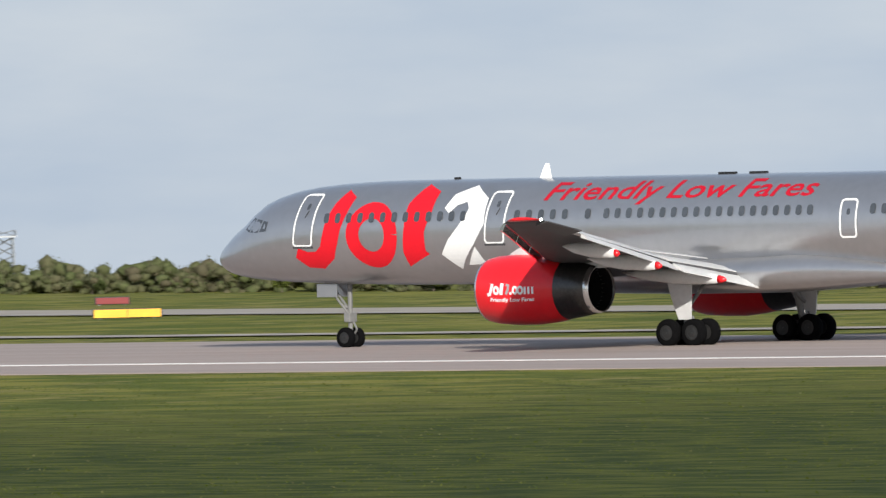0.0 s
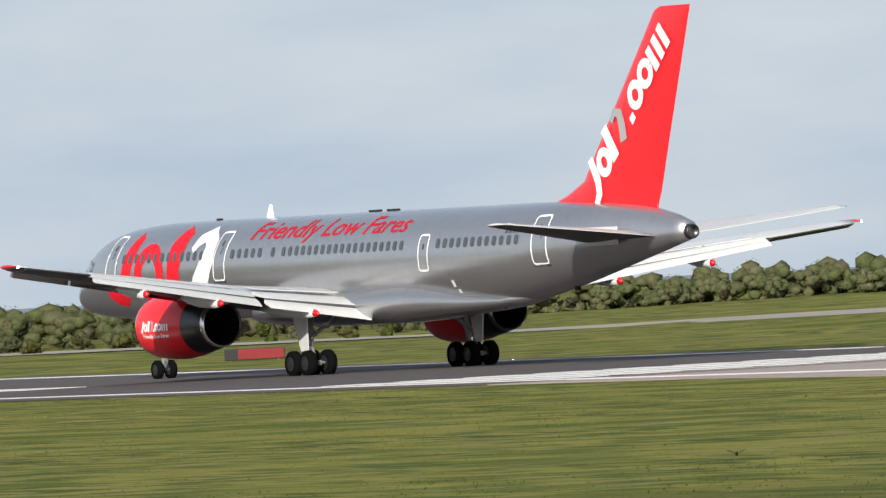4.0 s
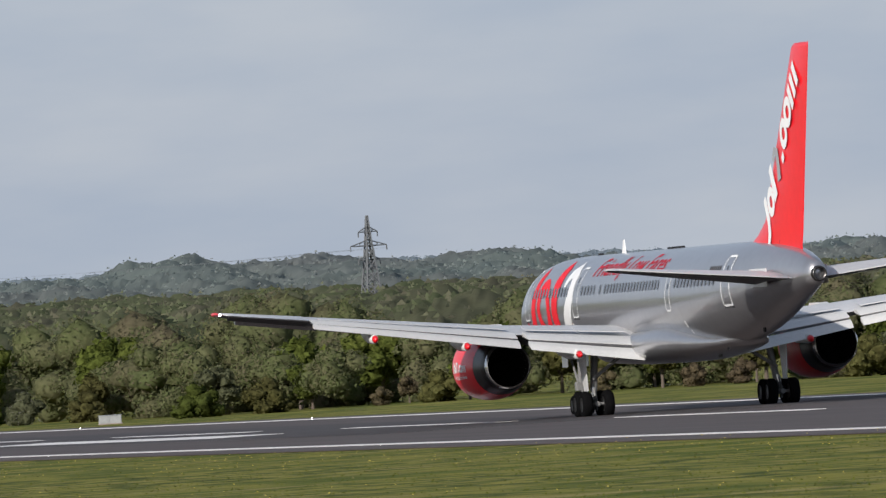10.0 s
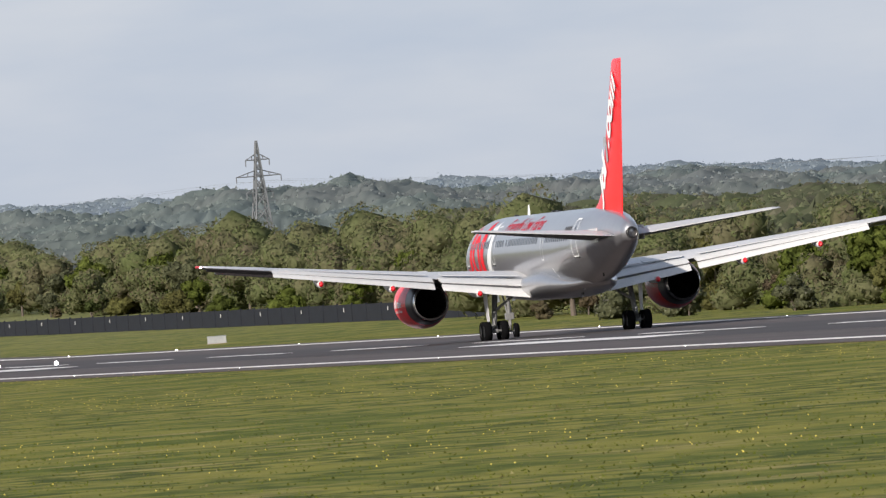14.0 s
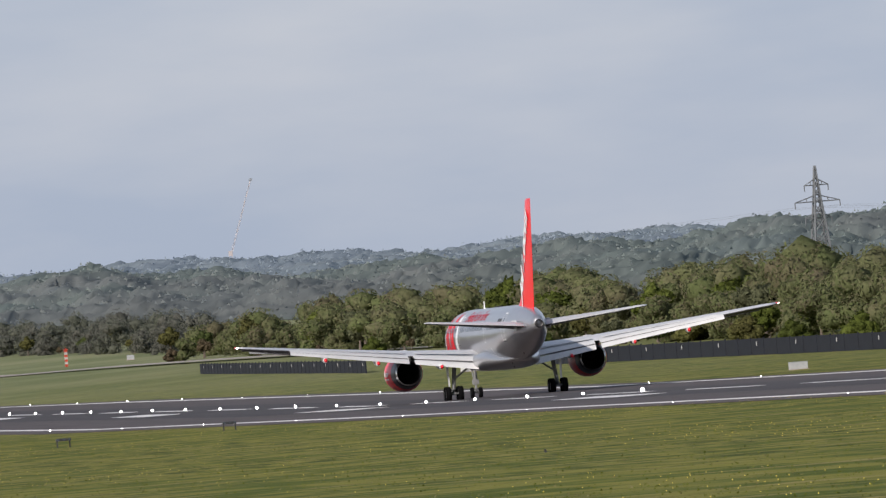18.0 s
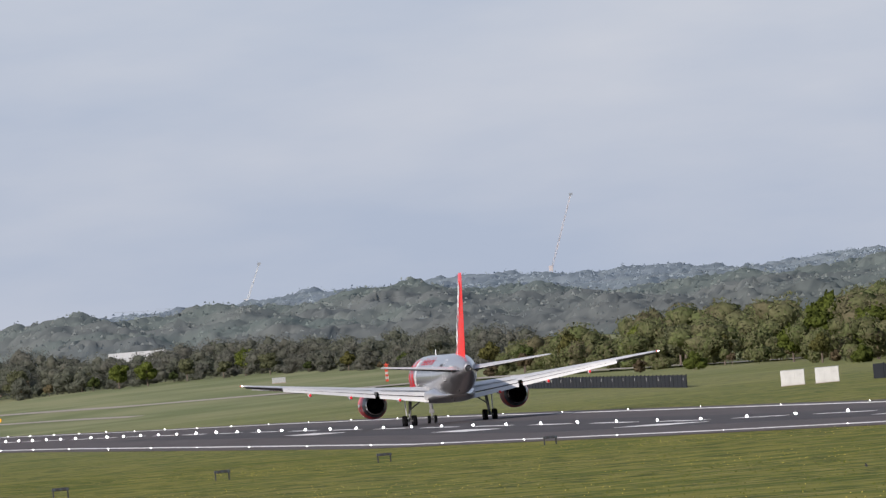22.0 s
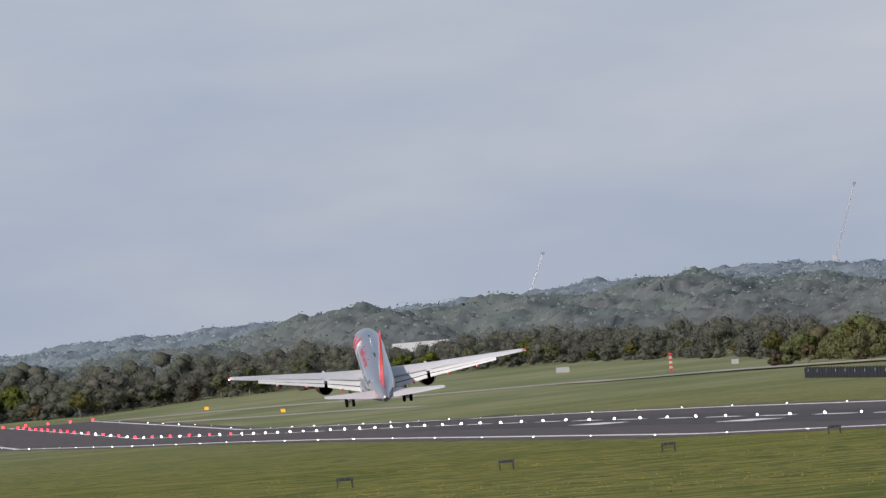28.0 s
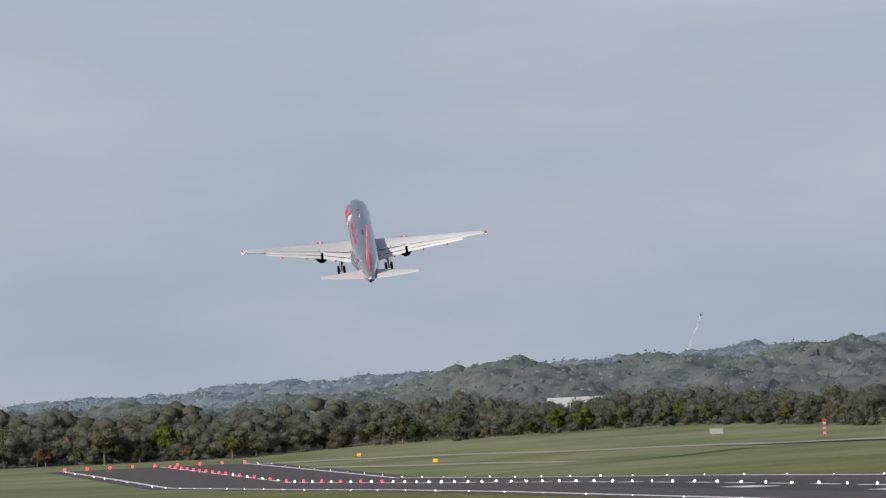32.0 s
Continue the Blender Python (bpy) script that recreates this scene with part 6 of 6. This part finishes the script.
def make_crane(x, y, z, tip, mat, label):
    t = thing("tower_crane", label, "crane", pose(x, y, z))
    part("cab", box((1.2, 1.2, 1.6), (0, 0, 0.8), 0.1), mat, t)
    v = Vector(tip)
    q = v.to_track_quat("Z", "Y").to_matrix().to_4x4()
    bm = lattice(bmesh.new(), v.length, 0.5, 0.25, 8, 0.05)
    bmesh.ops.transform(bm, matrix=q, verts=bm.verts)
    part("jib", bm, mat, t)
    part("jib_head", box((1.0, 1.0, 0.8), tuple(v)), STEEL, t)
    part("mast", lattice(bmesh.new(), 30, 0.9, 0.9, 10, 0.06), mat, t).location = (0, 0, -30)


def house(x, y, z, w, d, h, roof, turn, label, wall, tile):
    t = thing("house", label, "house", pose(x, y, z, 0, 0, turn))
    part("wall", box((w, d, h), (0, 0, h / 2)), wall, t)
    rings = [[(sx, -d / 2 - 0.2, h), (sx, d / 2 + 0.2, h), (sx, 0, h + roof)] for sx in (-w / 2 - 0.2, w / 2 + 0.2)]
    part("roof", loft(rings), tile, t)
    n = max(2, int(w / 1.8))
    for k in range(n):
        wn = part("window", box((w / n * 0.45, 0.06, h * 0.4), (-w / 2 + w * (k + 0.5) / n, -d / 2 - 0.02, h * 0.55)), WHITE, t)
        part("pane", box((w / n * 0.36, 0.04, h * 0.32), (-w / 2 + w * (k + 0.5) / n, -d / 2 - 0.045, h * 0.55)), GLASS, wn)


def make_far_structures():
    banded_mast(338.5, 520.2, 4.5, 0.42, "red and white banded radio mast")
    banded_mast(340.0, 511.5, 3.9, 0.3, "slim red and white banded mast")
    banded_mast(195.5, 2322, 2.8, 0.4, "red and white mast before the trees", 5.9)
    t = thing("striped_hut", "small red and white striped hut", "hut", placed(335.1, 514.1, -39))
    for k in range(6):
        part("board", box((0.32, 0.8, 0.95), (-0.8 + k * 0.32, 0, 0.475)), MAST_RED if k % 2 == 0 else WHITE, t)
    t = thing("radar_tower", "grey lattice radar tower with a platform", "tower", placed(276.3, 236.2, -48))
    part("tower", lattice(bmesh.new(), 2.9, 1.1, 0.9, 6, 0.04), STEEL, t)
    part("platform", box((1.25, 1.25, 0.1), (0, 0, 2.95)), STEEL, t)
    part("railing", lattice(bmesh.new(), 0.3, 1.2, 1.2, 1, 0.025), STEEL, t).location = (0, 0, 3.0)
    house(259.5, 256.5, ground_z(259.5, 256.5), 5.2, 1.6, 0.42, 0.12, -48, "long low brick building beyond the taxiway", BRICK, STEEL)
    house(267.5, 260.5, ground_z(267.5, 260.5), 2.6, 1.4, 0.6, 0.18, -48, "low white-roofed building beyond the taxiway", BRICK, WHITE)
    house(318.5, 377.9, ground_z(318.5, 377.9), 5.5, 1.5, 0.5, 0.1, -45, "low brick building behind the parked aeroplane", BRICK, STEEL)
    make_pylon(423, 1978, 17.4, 12, "grey lattice power pylon behind the trees")
    make_pylon(315, 2266, 22.4, 8, "tall grey lattice power pylon behind the trees")
    wires([((423 + s * 2.8, 1978, 16.6), (315 + s * 3.6, 2266, 21.6)) for s in (-1, 0, 1)] + [((315 + s * 3.6, 2266, 21.6), (180 + s * 4, 2700, 24)) for s in (-1, 1)], "thin sagging power lines")
    make_crane(319.9, 4288, 35.5, (4.9, -0.5, 12.0), WHITE, "white crane with a raised jib on the hill")
    make_crane(416.2, 4310, 38.0, (7.9, -1, 23.0), HAZED_CRANE, "thin crane on the hill, its colour hazed towards the sky")
    house(198, 2975, 11.3, 12, 6, 4.2, 2.0, 6, "building with a pale roof among the trees", WHITE, WHITE)
    house(102.8, 3060, 9.5, 6, 5, 3.2, 2.2, 5, "white-walled house with a red roof", WHITE, BRICK)
    house(92, 3075, 9.0, 7, 5, 3.4, 2.0, -8, "red brick house among the trees", BRICK, BRICK)


make_far_structures()


# ------------------------------------------------------------------ parked airliner and van
def make_parked_plane():
    t = thing("parked_airliner", "white parked airliner with a navy tail", "aeroplane", pose(308.9, 365.7, ground_z(308.9, 365.7), 0, 0, -135) @ Matrix.Diagonal((0.185, 0.185, 0.185, 1)))
    prof = [(32, 0.1, 4.6), (31.3, 1.1, 4.7), (29.5, 2.2, 4.95), (26, 2.9, 5.2), (20, 3.0, 5.3), (-14, 3.0, 5.3), (-22, 2.2, 5.9), (-29, 1.0, 6.6), (-32, 0.3, 7.0)]
    rings = [[(r * math.cos(k * math.tau / 20), y, z + r * math.sin(k * math.tau / 20)) for k in range(20)] for y, r, z in prof]
    part("fuselage", loft(rings), WHITE, t, smooth=True)
    rings = [[(-0.35, -21, 8), (0.35, -21, 8), (0.3, -30, 8), (-0.3, -30, 8)], [(-0.15, -28.5, 16.5), (0.15, -28.5, 16.5), (0.12, -32.5, 16.5), (-0.12, -32.5, 16.5)]]
    fin = part("fin", loft(rings), NAVY, t, "navy tail fin")
    for s in (-1, 1):
        bm = ribbon([(-24.5, 9.5), (-26.5, 11.5), (-27, 13.2), (-29, 14.4)], [1.6, 1.3, 0.9, 0.3])
        for v in bm.verts:
            v.co = Vector((s * 0.45, v.co.x, v.co.y))
        part("tail_mark", bm, GOLD, fin, "gold tail mark")
        part("wing", wing_panel(s, [(2.5, 8, 11, 4.2, 1.3), (12, 1, 6.5, 5.0, 0.7), (29, -11, 2.4, 7.2, 0.3)]), WHITE, t)
        part("tailplane", wing_panel(s, [(1.0, -24, 5.5, 6.6, 0.6), (9.5, -30, 2.4, 7.4, 0.25)]), WHITE, t)
        e = part("engine", lathe([(9.5, 1.3), (9.6, 1.7), (8, 1.85), (5, 1.6), (3.2, 0.9)], 20), WHITE, t, smooth=True)
        e.location = (s * 10.5, 0, 2.9)
        part("main_gear", rod((s * 5.3, -1, 4), (s * 5.3, -1, 0.6), 0.35, bm=box((1.2, 3.2, 1.3), (s * 5.3, -1, 0.65), 0.2)), TYRE, t)
    part("nose_gear", rod((0, 26, 3.5), (0, 26, 0.5), 0.25, bm=box((0.9, 1.1, 1.1), (0, 26, 0.55), 0.15)), TYRE, t)
    for s in (-1, 1):
        bm = bmesh.new()
        for z in (5.75, 6.1):
            vs = [bm.verts.new((s * 3.02, y, zz)) for y, zz in ((-15, z), (24, z), (24, z + 0.12), (-15, z + 0.12))]
            bm.faces.new(vs)
        part("stripe", bm, NAVY if s < 0 else GOLD, t)


def wing_panel(s, secs):
    rings = []
    for lat, y, c, z, th in secs:
        rings.append([(s * lat, y, z), (s * lat, y - c * 0.35, z + th / 2), (s * lat, y - c, z), (s * lat, y - c * 0.35, z - th / 2)])
    return loft(rings)


def make_van():
    t = thing("airfield_van", "white airfield van with yellow side panels", "van", placed(311.4, 610.4, 60) @ Matrix.Diagonal((0.42, 0.42, 0.42, 1)))
    prof = [(-2.2, 0.35), (2.2, 0.35), (2.2, 1.0), (1.5, 1.15), (0.95, 1.75), (-2.1, 1.8)]
    b = part("body", loft([[(s * 0.85, y, z) for y, z in prof] for s in (-1, 1)]), WHITE, t)
    for s in (-1, 1):
        part("side_panel", box((0.03, 3.6, 0.5), (s * 0.86, -0.2, 0.75)), YELLOW, b, "yellow side panel")
        part("side_window", box((0.03, 2.2, 0.45), (s * 0.86, -0.5, 1.35)), GLASS, b)
        for y in (-1.4, 1.4):
            part("wheel", lathe([(-0.1, 0.05), (-0.1, 0.3), (0.1, 0.3), (0.1, 0.05)], 16, axis="X"), TYRE, t).location = (s * 0.8, y, 0.32)
    part("windscreen", loft([[(-0.75, 1.54, 1.13), (0.75, 1.54, 1.13), (0.75, 1.0, 1.7), (-0.75, 1.0, 1.7)], [(-0.75, 1.58, 1.15), (0.75, 1.58, 1.15), (0.75, 1.04, 1.72), (-0.75, 1.04, 1.72)]]), GLASS, b)
    part("light_bar", box((1.0, 0.25, 0.12), (0, 0.3, 1.86), 0.03), YELLOW, t)


make_parked_plane()
make_van()


# ------------------------------------------------------------------ rooks on the grass
def make_bird(spread):
    t = thing("rook", "black rook with wings raised over the grass" if spread else "black rook standing in the grass", "bird", group="rooks on the field")
    body = lathe([(-0.22, 0.01), (-0.12, 0.06), (0.0, 0.085), (0.12, 0.075), (0.2, 0.04), (0.24, 0.01)], 12)
    bmesh.ops.rotate(body, cent=(0, 0, 0), matrix=Matrix.Rotation(radians(15 if not spread else 5), 3, "X"), verts=body.verts)
    bmesh.ops.translate(body, vec=(0, 0, 0.2), verts=body.verts)
    part("body", body, FEATHER, t, smooth=True)
    head = bmesh.new()
    bmesh.ops.create_icosphere(head, subdivisions=2, radius=0.06, matrix=Matrix.Translation((0, 0.24, 0.29)))
    part("head", head, FEATHER, t, smooth=True)
    part("beak", rod((0, 0.28, 0.29), (0, 0.37, 0.27), 0.018, 0.004, 6), BLACK, t)
    part("tail", loft([[(-0.03, -0.18, 0.17), (0.03, -0.18, 0.17), (0.03, -0.18, 0.185), (-0.03, -0.18, 0.185)], [(-0.07, -0.38, 0.13), (0.07, -0.38, 0.13), (0.07, -0.38, 0.14), (-0.07, -0.38, 0.14)]]), FEATHER, t)
    for s in (-1, 1):
        part("leg", rod((s * 0.04, 0, 0.14), (s * 0.04, 0.02, 0), 0.008), BLACK, t)
        if spread:
            rings = [[(s * 0.06, 0.12, 0.25), (s * 0.06, -0.1, 0.24), (s * 0.06, -0.1, 0.25), (s * 0.06, 0.12, 0.265)], [(s * 0.3, 0.14, 0.37), (s * 0.3, -0.12, 0.34), (s * 0.3, -0.12, 0.35), (s * 0.3, 0.14, 0.385)],
                     [(s * 0.5, 0.02, 0.40), (s * 0.5, -0.12, 0.37), (s * 0.5, -0.12, 0.375), (s * 0.5, 0.02, 0.41)]]
        else:
            rings = [[(s * 0.075, 0.12, 0.25), (s * 0.095, 0.1, 0.22), (s * 0.09, 0.1, 0.17), (s * 0.07, 0.12, 0.17)], [(s * 0.05, -0.24, 0.2), (s * 0.07, -0.24, 0.18), (s * 0.07, -0.24, 0.14), (s * 0.05, -0.24, 0.14)]]
        part("wing", loft(rings), FEATHER, t)
    return t


def make_birds():
    flying, standing = make_bird(True), make_bird(False)
    spots = [(standing, 48, 407), (standing, 42, 398),
             (flying, 9.4, 65.4), (standing, -4.0, 49.1), (standing, 56.3, 109.1), (standing, 47.8, 96.5), (standing, -47.0, 15.6), (standing, -8.8, 49.2), (standing, -18.2, 33.7), (standing, 40.9, 101.6), (standing, 32.0, 86.9), (standing, 43, 330), (standing, 36, 352), (standing, 72, 942), (standing, 60, 520), (standing, 30, 300)]
    seen = set()
    for k, (b, x, y) in enumerate(spots):
        m = placed(x, y, k * 77 % 360, 0.45)
        if b.name in seen:
            copy_thing(b, m)
        else:
            seen.add(b.name)
            b.matrix_basis = m


make_birds()


# ------------------------------------------------------------------ what moves
def motions():
    walk(airliner, plane_rows())
    for wing, side in WINGS:
        root = (side * 1.9, 0, 2.9)
        walk(wing, [(t, pose(*root, 0, -side * bend) @ pose(-root[0], 0, -root[2])) for t, bend in ((0, 0), (22, 0.2), (25, 1.0), (27.5, 3.0), (29, 3.2), (32, 3.2))])
    for wheel, at in WHEELS:
        walk(wheel, [(k * 0.25, pose(*at, -80 * k)) for k in range(129)])


motions()
